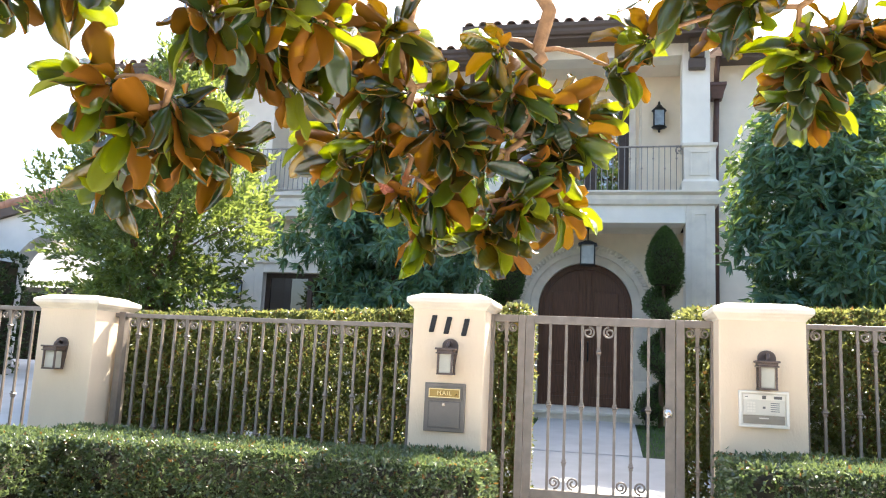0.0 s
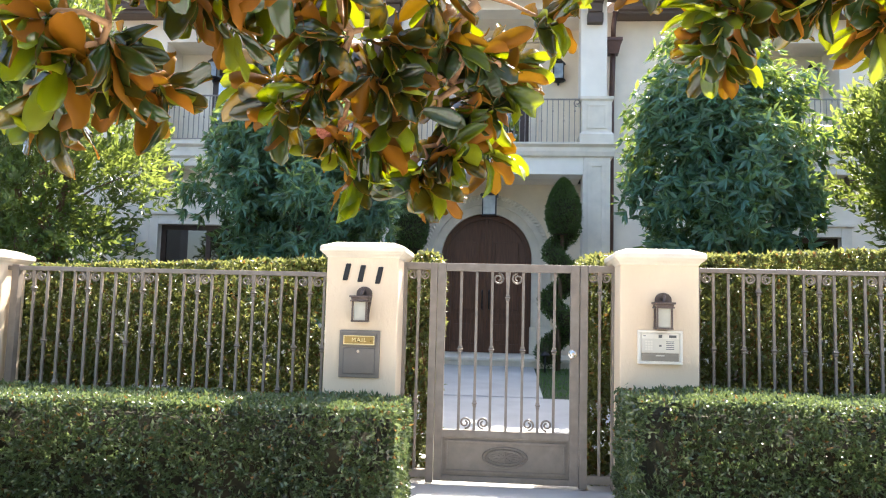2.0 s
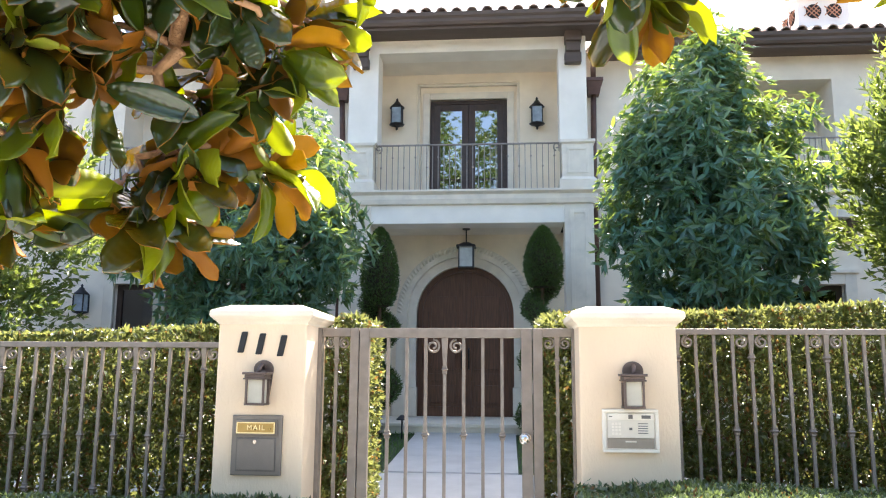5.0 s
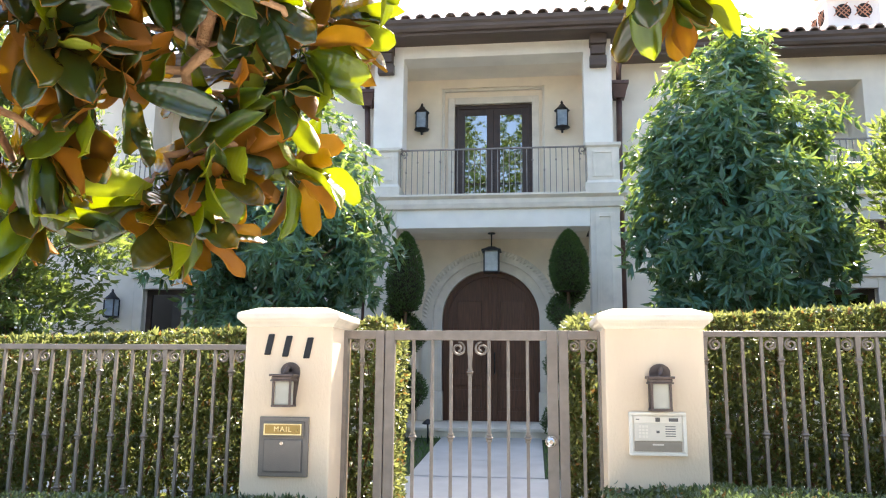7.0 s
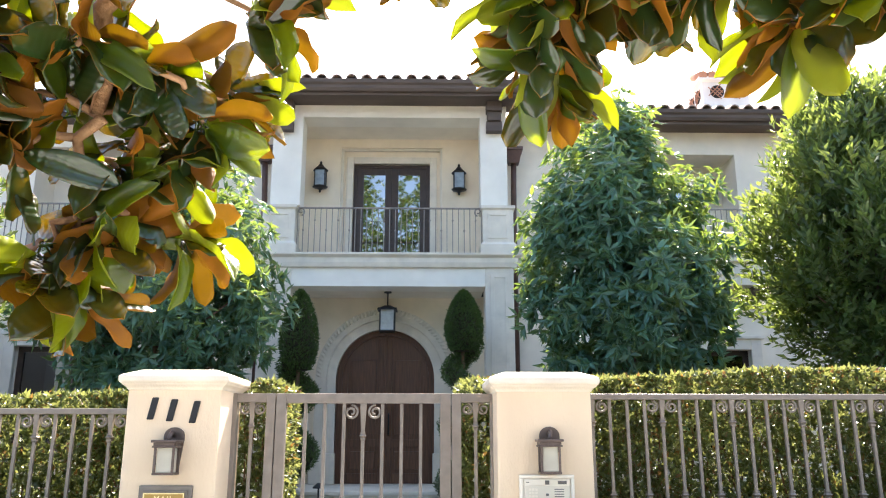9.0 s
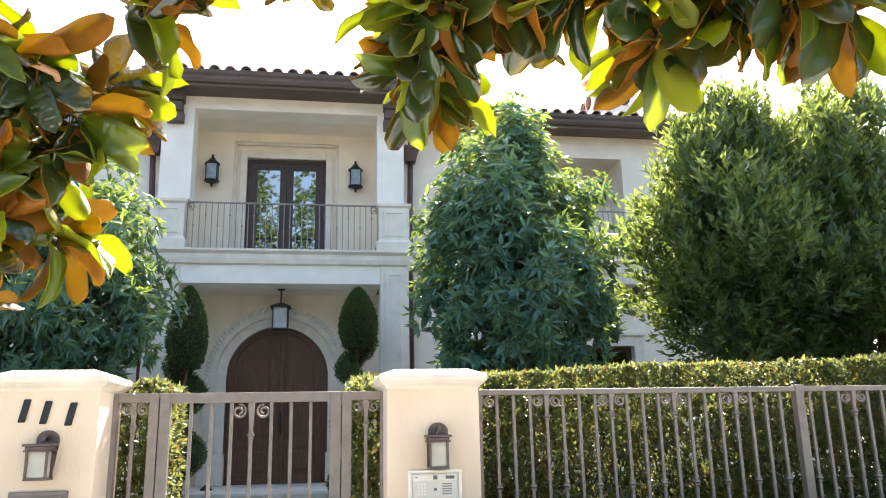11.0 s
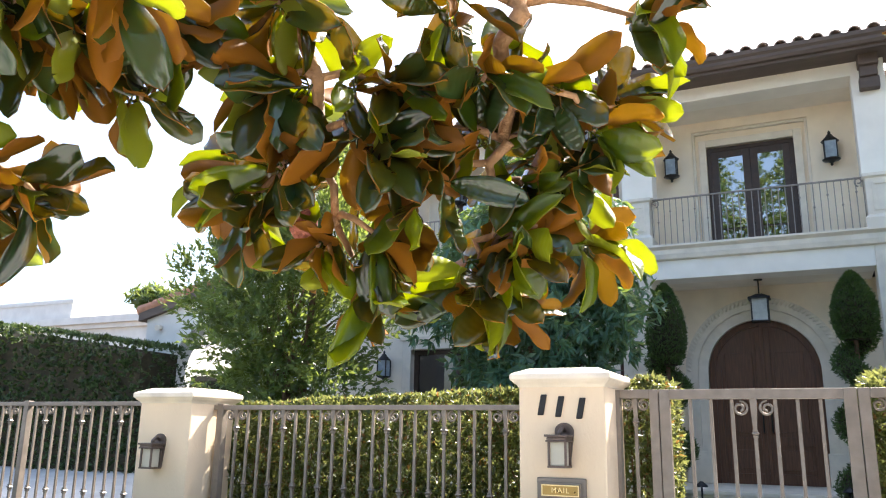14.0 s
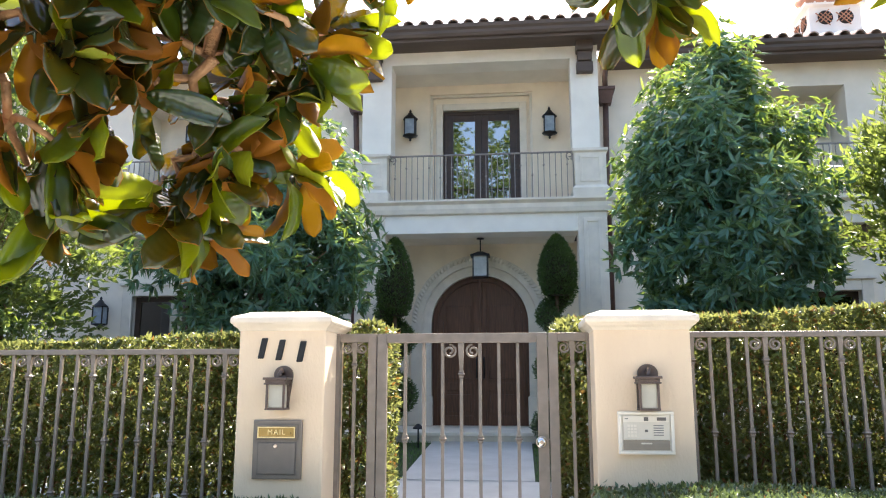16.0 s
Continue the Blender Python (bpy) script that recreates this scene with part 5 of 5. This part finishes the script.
def tree(name, x, y, z, z0, z1, rx, ry, clumps, per, length, width, material, label, droop=0.3, shape=1.0, lean=0.0, stems=1, seed=1, up=0.0, clump_r=0.26, kind="spray"):
    """Trunk, limbs and a crown of many leaf clumps with an uneven outline."""
    local = random.Random(seed)
    t = thing(name, (x, y, z), label, "tree", "garden trees")
    inv = Matrix.Translation((-x, -y, -z))
    cz, rz = (z0 + z1) / 2, (z1 - z0) / 2
    centres = []
    while len(centres) < clumps:
        d = Vector((local.gauss(0, 1), local.gauss(0, 1), local.gauss(0, 1))).normalized()
        r = local.random() ** 0.38
        h = d.z * r
        taper = 1.0 - shape * max(0.0, h) ** 1.6 * 0.55 - 0.18 * max(0.0, -h)
        wob = 1.0 + 0.42 * noise.noise(Vector((d.x * 1.7 + seed, d.y * 1.7, d.z * 2.4)))
        c = Vector((x + lean * h + d.x * r * rx * taper * wob, y + d.y * r * ry * taper * wob, cz + h * rz * (1 + 0.06 * local.gauss(0, 1))))
        if noise.noise(c * 1.1 + Vector((seed * 3.3, 0, 0))) > 0.42 and r > 0.6:
            continue
        centres.append(c)
    bm = bmesh.new()
    for k in range(stems):
        ox = (k - (stems - 1) / 2) * 0.16
        tube(bm, [(x + ox, y, z - 0.05), (x + ox * 1.6, y + 0.03, z + (cz - z) * 0.5), (x + ox * 2.5 + lean * 0.2, y, cz), (x + ox * 3 + lean * 0.5, y, cz + rz * 0.7)], [0.085, 0.065, 0.045, 0.015], 9)
    o = part("trunk", bm, BARK, t, "brown bark trunk")
    o.matrix_parent_inverse = inv
    for c in centres[::12]:
        h = max(z + 0.5, c.z - 0.5 - 0.3 * abs(c.x - x))
        a = Vector((x, y, min(h, z1 - 0.5)))
        o = part("limb", tube(bmesh.new(), [a, a.lerp(c, 0.5) + Vector((0, 0, 0.08)), c], [0.022, 0.014, 0.005], 5), BARK, t)
        o.matrix_parent_inverse = inv
    C = np.array([tuple(c) for c in centres])
    m = len(C) * per
    off = unit(rng.normal(0, 1, (m, 3))) * clump_r * rng.random((m, 1)) ** 0.5
    p = np.repeat(C, per, 0) + off
    axis = unit(p - np.array([x, y, cz - rz * 0.2])) * 0.7 + unit(off) * 0.5 + np.array([0, 0, up])
    axis = unit(axis)
    if kind == "spray":                # rosettes of hanging lance-shaped leaves
        k = 8
        p, axis = np.repeat(p, k, 0), np.repeat(axis, k, 0)
        out = axis * 0.45 + unit(np.cross(axis, rng.normal(size=axis.shape))) * 0.9
        scatter = 0.12
    else:                              # upright shoots set with narrow leaves
        k = 10
        along = np.tile(np.linspace(0, 1, k), len(p))[:, None]
        p, axis = np.repeat(p, k, 0), np.repeat(axis, k, 0)
        p = p + axis * along * 0.26
        out = axis * 0.8 + unit(np.cross(axis, rng.normal(size=axis.shape))) * (1.0 - 0.5 * along)
        scatter = 0.15
    o = leaf_cloud("crown", p, out, length, width, material, t, scatter, droop, "many narrow green leaves in clumps")
    o.matrix_parent_inverse = inv
    return t


tree("garden_tree", 2.60, 9.9, grade(9.9), 1.25, 5.5, 1.36, 1.25, 330, 13, 0.160, 0.046, TREE_A, "slender garden tree with drooping blue-green leaves", 0.5, 0.75, seed=3)
tree("garden_tree", -3.0, 10.3, grade(10.3), 1.2, 5.3, 1.42, 1.25, 330, 13, 0.160, 0.046, TREE_A, "slender garden tree with drooping blue-green leaves beside the porch", 0.5, 0.75, seed=5)
tree("garden_tree", -6.6, 9.9, grade(9.9), 1.1, 5.9, 1.75, 1.3, 280, 11, 0.12, 0.046, TREE_B, "bushy multi-stemmed evergreen with light green upright tips", 0.0, 1.1, stems=3, seed=8, up=0.6, kind="shoot")
tree("garden_tree", 5.45, 9.6, grade(9.6), 1.9, 5.5, 1.25, 1.2, 340, 12, 0.125, 0.043, TREE_B, "dense evergreen screen tree with upright feathery tips", 0.0, 0.9, stems=2, seed=12, up=1.0, kind="shoot")
tree("garden_tree", 7.2, 9.6, grade(9.6), 1.1, 5.8, 1.6, 1.2, 420, 12, 0.125, 0.043, TREE_B, "dense evergreen screen tree with upright feathery tips", 0.0, 0.8, stems=2, seed=15, up=1.0, kind="shoot")
tree("garden_tree", 9.6, 9.8, grade(9.8), 1.1, 5.6, 1.6, 1.2, 340, 12, 0.125, 0.043, TREE_B, "dense evergreen screen tree with upright feathery tips", 0.0, 0.8, stems=2, seed=18, up=1.0, kind="shoot")


def topiary(x, y, z, flip, egg, turns, lean):
    """A spiral-clipped cypress: a pointed cone down to the height egg, a turning ramp of foliage below."""
    t = thing("spiral_topiary", (x, y, z), "spiral-clipped dark green cypress beside the door", "topiary", "door topiaries")
    top = 3.34
    bm = bmesh.new()
    tube(bm, [(0, 0, 0), (0.02, 0, 1.2), (lean * 0.6, 0, 2.4), (lean, 0, top - 0.1)], [0.045, 0.04, 0.03, 0.01], 8)
    part("trunk", bm, BARK, t)

    def cone_r(u):
        return 0.30 * np.clip(np.sin(np.clip((u + 0.16) / 1.16, 0, 1) * math.pi), 0, 1) ** 0.62 * (1.06 - 0.25 * u)

    def ramp(q):
        """Middle and half-width of the ramp, q from its foot (0) to its top (1)."""
        th = flip * (q * 2 * math.pi * turns + 2.4)
        off = 0.20 - 0.05 * q
        return off * np.cos(th) + lean * q * 0.7, off * np.sin(th), 0.22 + q * (egg - 0.1), 0.20 - 0.03 * q
    # solid cone and ramp inside the foliage, coloured dark as its inner shade
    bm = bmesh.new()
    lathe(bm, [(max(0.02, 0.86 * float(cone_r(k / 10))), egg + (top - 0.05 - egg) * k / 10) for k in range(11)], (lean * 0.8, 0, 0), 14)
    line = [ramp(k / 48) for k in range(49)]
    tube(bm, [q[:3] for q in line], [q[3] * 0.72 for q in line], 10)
    part("shade_core", bm, TWIGSHADE, t)
    n = 6500
    u, a = rng.random(n), rng.uniform(0, 2 * math.pi, n)
    rr = cone_r(u) * rng.uniform(0.88, 1.06, n)
    pts = [np.stack([lean * 0.8 + rr * np.cos(a), rr * np.sin(a), egg + u * (top - egg)], 1)]
    outs = [np.stack([np.cos(a), np.sin(a), np.full(n, 1.2)], 1)]
    n = 13000
    q = rng.random(n)
    cx, cy, cz, hw = ramp(q)
    d = unit(rng.normal(size=(n, 3)))
    w = (hw * rng.uniform(0.85, 1.08, n))[:, None]
    pts.append(np.stack([cx, cy, cz], 1) + d * w * np.array([1, 1, 0.8]))
    outs.append(d + np.array([0, 0, 0.6]))
    leaf_cloud("foliage", np.concatenate(pts), np.concatenate(outs), 0.055, 0.018, CYPRESS, t, 0.6)
    return t


topiary(-1.80, 13.25, grade(13.25), 1, 2.05, 2.2, 0.0)
topiary(0.80, 13.25, grade(13.25), -1, 2.35, 2.6, 0.08)


# trees across the street, which the panes mirror
for x, y, top, seed in ((-4.0, -15.0, 19.0, 31), (0.2, -17.0, 21.0, 32), (8.0, -15.5, 15.0, 33)):
    tree("street_tree", x, y, -0.16, 2.6, top, 2.6, 2.4, 460, 5, 0.3, 0.1, TREE_B, "leafy green street tree across the road", 0.2, 0.5, seed=seed, clump_r=0.5)

for x, y, z0, z1, seed in ((-57.0, 60.0, 11.5, 15.2, 41), (-49.0, 62.0, 12.5, 15.6, 42), (-61.5, 60.0, 13.5, 15.8, 43)):
    tree("distant_tree", x, y, 0.0, z0, z1, 2.2, 2.0, 40, 6, 0.8, 0.22, TREE_B, "hazy distant tree above the neighbouring roof", 0.3, 0.5, seed=seed, clump_r=0.7)

# ---- magnolia over the pavement ----


def magnolia_leaf(length, width, arch, cup, twist, young):
    """One leaf with an upper and a lower skin, base at the origin, growing along x."""
    bm = bmesh.new()
    n = 11
    layers = []
    for side in (0, 1):
        rows = []
        for i in range(n + 1):
            u = i / n
            e = 2 * u ** 1.22 - 1
            w = width * 0.5 * max(0.0, 1 - e * e) ** 0.5 * (0.86 + 0.14 * u) + (0.003 if i == 0 else 0.0016)
            x = length * u
            z = -arch * length * u * u + 0.12 * length * u
            row = []
            for s in (-1, -0.5, 0, 0.5, 1):
                wave = 0.085 * width * math.sin(11 * u + s * 2.3 + twist * 9) * s * s
                row.append(bm.verts.new((x, s * w, z + cup * w * (0.55 * abs(s) + 0.45 * s * s) + wave - (0.0022 if s == 0 and side else 0.0) + twist * s * w * u - (0.0012 if side else 0.0))))
            rows.append(row)
        layers.append(rows)
        for a, b in zip(rows, rows[1:]):
            for k in range(4):
                f = bm.faces.new((a[k], b[k], b[k + 1], a[k + 1]) if side else (a[k], a[k + 1], b[k + 1], b[k]))
                f.material_index = side
                f.smooth = True
    # petiole
    tube(bm, [(-0.022, 0, -0.004), (0.006, 0, 0.0)], [0.0025, 0.002], 5)
    top, low = layers
    for i in range(n):
        for k, flip in ((0, False), (4, True)):
            q = (top[i][k], top[i + 1][k], low[i + 1][k], low[i][k])
            f = bm.faces.new(tuple(reversed(q)) if flip else q)
            f.material_index = 1
    bmesh.ops.recalc_face_normals(bm, faces=bm.faces[:])
    me = bpy.data.meshes.new("leaf")
    bm.to_mesh(me)
    bm.free()
    me.materials.append(MAG_YOUNG_TOP if young else MAG_TOP)
    me.materials.append(MAG_GREEN_UNDER if young else MAG_UNDER)
    return me


shape = random.Random(21)
LEAVES = [magnolia_leaf(shape.uniform(0.104, 0.148), shape.uniform(0.047, 0.064), shape.uniform(-0.1, 0.5), shape.uniform(-0.1, 0.75), shape.uniform(-0.4, 0.4), k % 4 == 0) for k in range(12)]
TRUNK = Vector((1.75, -1.35, -0.16))
magnolia = thing("magnolia_tree", tuple(TRUNK), "evergreen magnolia with glossy green leaves, brown felted underneath", "tree")
MI = Matrix.Translation(-TRUNK)


def mp_(name, bm, material, label=""):
    o = part(name, bm, material, magnolia, label)
    o.matrix_parent_inverse = MI
    return o


mp_("trunk", tube(bmesh.new(), [TRUNK - Vector((0, 0, 0.05)), TRUNK + Vector((0.02, 0.02, 0.5)), TRUNK + Vector((-0.03, 0.05, 1.6)), TRUNK + Vector((-0.1, 0.2, 2.8)), TRUNK + Vector((-0.3, 0.5, 4.0)), TRUNK + Vector((-0.5, 0.8, 5.2))], [0.19, 0.15, 0.13, 0.11, 0.07, 0.02], 14), BARK, "grey-brown bark trunk")


def bend(a, b, sag, n=9):
    """Points of a limb from a to b that rises or sags on its way."""
    a, b = Vector(a), Vector(b)
    return [a.lerp(b, k / n) + Vector((0.03 * math.sin(k * 1.9), 0.03 * math.cos(k * 2.3), sag * math.sin(math.pi * k / n))) for k in range(n + 1)]


LEAF_SPOTS = []


def whorl(c, axis, count, spread=1.0):
    """A rosette of leaves round a twig's end."""
    c, axis = Vector(c), Vector(axis).normalized()
    side = axis.cross(Vector((0.2, 0.3, 0.9))).normalized()
    other = axis.cross(side)
    start = shape.uniform(0, 6.28)
    for k in range(count):
        a = start + k * 2.4 + shape.uniform(-0.25, 0.25)
        open_ = shape.uniform(0.5, 1.6) * spread
        d = (axis * math.cos(open_) + (side * math.cos(a) + other * math.sin(a)) * math.sin(open_) + Vector((0, 0, -0.15))).normalized()
        nrm = axis * 0.3 + Vector((shape.gauss(0, 0.7), shape.gauss(0, 0.7) - 0.40, 0.42 + shape.gauss(0, 0.6)))
        y = nrm.cross(d)
        if y.length < 0.05:
            y = d.cross(Vector((1, 0, 0)))
        y.normalize()
        z = d.cross(y)
        m = Matrix((d, y, z)).transposed().to_4x4()
        s = shape.uniform(0.75, 1.15)
        LEAF_SPOTS.append((shape.randrange(12), Matrix.Translation(c - axis * 0.05 * (k / count) + d * 0.02) @ m @ Matrix.Diagonal((s, s, s, 1))))


def bough(over, through_points, whorls, radius=0.03, count=17):
    """A limb from the hub over a high point and down through the foliage, with a twig to each rosette."""
    knots = [HUB, *[Vector(p) for p in (over, *through_points)]]
    pts = bend(knots[0], knots[1], 0.35)
    for a, b in zip(knots[1:], knots[2:]):
        pts += bend(a, b, 0.03, 5)[1:]
    mp_("limb", tube(bmesh.new(), pts, [max(0.008, radius * (1 - 0.85 * k / (len(pts) - 1))) for k in range(len(pts))], 9), TWIG)
    for w in whorls:
        w = Vector(w)
        near = min(pts[8:], key=lambda p: (p - w).length + 0.6 * max(0.0, w.z + 0.03 - p.z))
        mid = near.lerp(w, 0.55) + Vector((shape.gauss(0, 0.02), shape.gauss(0, 0.02), 0.025))
        mp_("twig", tube(bmesh.new(), [near, near.lerp(mid, 0.5) + Vector((shape.gauss(0, 0.015), 0, 0.012)), mid, mid.lerp(w, 0.5) + Vector((shape.gauss(0, 0.01), shape.gauss(0, 0.01), 0)), w], [0.0085, 0.0075, 0.0065, 0.0055, 0.005], 7), TWIG)
        whorl(w, (w - mid).normalized() + Vector((0, 0, 0.15)), count + shape.randrange(-2, 3))
        if shape.random() < 0.72:
            whorl(near.lerp(w, 0.45), Vector((shape.gauss(0, 1), shape.gauss(0, 1), 0.2)), 9)


HUB = TRUNK + Vector((-0.12, 0.25, 3.0))
bough((-0.20, 1.85, 2.55), [(-0.24, 2.02, 2.22), (-0.30, 2.10, 1.98), (-0.34, 2.16, 1.80)], [(-0.29, 2.19, 1.76), (-0.18, 2.33, 1.80), (-0.40, 2.17, 1.69), (-0.36, 2.25, 1.66), (-0.14, 2.24, 2.00), (-0.28, 2.20, 1.90), (-0.42, 2.05, 1.98), (-0.48, 2.02, 1.85), (-0.20, 2.14, 2.06), (-0.32, 2.05, 2.08), (-0.10, 2.30, 2.10), (-0.01, 2.16, 2.20), (-0.35, 1.95, 2.18), (-0.20, 2.24, 1.93)], 0.04)
bough((-0.55, 1.70, 2.5), [(-0.58, 1.80, 2.22), (-0.60, 1.90, 1.98), (-0.62, 2.00, 1.82)], [(-0.64, 1.98, 1.76), (-0.58, 2.10, 1.67), (-0.47, 1.95, 1.92), (-0.86, 2.00, 1.95), (-0.72, 1.82, 2.10), (-0.68, 1.90, 1.90), (-0.78, 1.92, 1.84), (-0.62, 1.78, 2.17), (-0.52, 2.04, 1.76), (-0.45, 1.95, 2.05), (-0.66, 1.84, 2.02)], 0.035)
bough((-0.85, 1.30, 2.5), [(-0.88, 1.38, 2.20), (-0.98, 1.40, 1.98), (-1.06, 1.42, 1.84)], [(-1.12, 1.38, 1.78), (-1.20, 1.50, 1.72), (-1.02, 1.44, 1.84), (-0.92, 1.36, 2.03), (-0.86, 1.60, 2.06), (-0.70, 1.52, 2.08), (-0.76, 1.70, 2.12), (-1.05, 1.55, 1.80), (-0.95, 1.50, 2.10), (-1.14, 1.30, 1.86), (-0.80, 1.45, 2.12), (-0.98, 1.62, 1.80), (-0.84, 1.70, 1.99), (-0.90, 1.60, 2.05)], 0.035)
bough((-1.25, 0.80, 2.4), [(-1.35, 0.95, 2.16), (-1.50, 0.95, 2.05)], [(-1.27, 1.14, 2.04), (-1.16, 1.22, 2.08), (-1.46, 1.02, 1.99), (-1.57, 0.92, 1.96), (-1.32, 1.10, 2.03), (-1.66, 0.80, 2.02), (-1.38, 0.95, 2.10), (-1.08, 1.15, 2.12), (-1.40, 1.12, 2.06)], 0.03)
bough((0.45, 1.75, 2.55), [(0.48, 1.95, 2.32), (0.50, 2.05, 2.18)], [(0.48, 2.12, 2.10), (0.55, 2.18, 2.07), (0.63, 2.02, 2.20), (0.48, 2.06, 2.18), (0.27, 2.12, 2.36), (0.05, 2.10, 2.26), (0.14, 2.02, 2.36), (0.32, 1.98, 2.30), (0.56, 2.05, 2.15)], 0.035)
bough((1.0, 1.6, 2.5), [(1.02, 1.80, 2.30), (1.08, 1.88, 2.20)], [(0.76, 1.99, 2.20), (0.94, 2.04, 2.13), (1.02, 1.97, 2.20), (1.15, 1.88, 2.16), (1.25, 1.89, 2.13), (0.85, 2.03, 2.22), (1.36, 1.76, 2.18), (0.68, 2.05, 2.19), (1.10, 1.96, 2.17)], 0.035)
# the seed cone
bm = bmesh.new()
bmesh.ops.create_icosphere(bm, subdivisions=3, radius=0.027)
for v in bm.verts:
    v.co *= 1 + 0.12 * noise.noise(v.co * 130)
    v.co.z *= 1.35
cone = mp_("seed_cone", bm, BUD, "pink-brown magnolia seed cone")
cone.location = Vector((-0.655, 1.955, 1.80)) - TRUNK
cone.matrix_parent_inverse = Matrix.Identity(4)

# nearest rosettes leaf by leaf, the others and the crown above joined
for k, (i, m) in enumerate(LEAF_SPOTS[:300]):
    o = new("leaf", LEAVES[i])
    o.parent = magnolia
    o.matrix_parent_inverse = MI
    o.matrix_basis = m
rest = LEAF_SPOTS[300:]
crown_spots = []
for k in range(90):
    d = Vector((shape.gauss(0, 1), shape.gauss(0, 1), shape.gauss(0, 1))).normalized() * shape.random() ** 0.4
    c = Vector((1.1 + d.x * 2.0, -0.7 + d.y * 1.7, 4.4 + d.z * 1.2))
    before = len(LEAF_SPOTS)
    whorl(c, d + Vector((0, 0, 0.4)), 9)
    crown_spots += LEAF_SPOTS[before:]
for name, spots in (("foliage", rest), ("crown", crown_spots)):
    V, I, M, base = [], [], [], 0
    for i, m in spots:
        me = LEAVES[i]
        R = np.array(m)
        co = np.empty(len(me.vertices) * 3)
        me.vertices.foreach_get("co", co)
        co = co.reshape(-1, 3) @ R[:3, :3].T + R[:3, 3]
        V.append(co)
        I += [[base + q for q in p.vertices] for p in me.polygons]
        M += [min(p.material_index, 1) + (2 if me.materials[1] is MAG_GREEN_UNDER else 0) for p in me.polygons]
        base += len(co)
    me = bpy.data.meshes.new(name)
    me.from_pydata(np.concatenate(V).tolist(), [], I)
    for mm in (MAG_JOINED[0], MAG_JOINED[2], MAG_JOINED[1], MAG_JOINED[3]):
        me.materials.append(mm)
    me.polygons.foreach_set("material_index", np.array(M, dtype=np.int32))
    me.polygons.foreach_set("use_smooth", np.ones(len(M), dtype=bool))
    o = new(name, me)
    o.parent = magnolia
    o.matrix_parent_inverse = MI
    o["kind"] = "stuff"
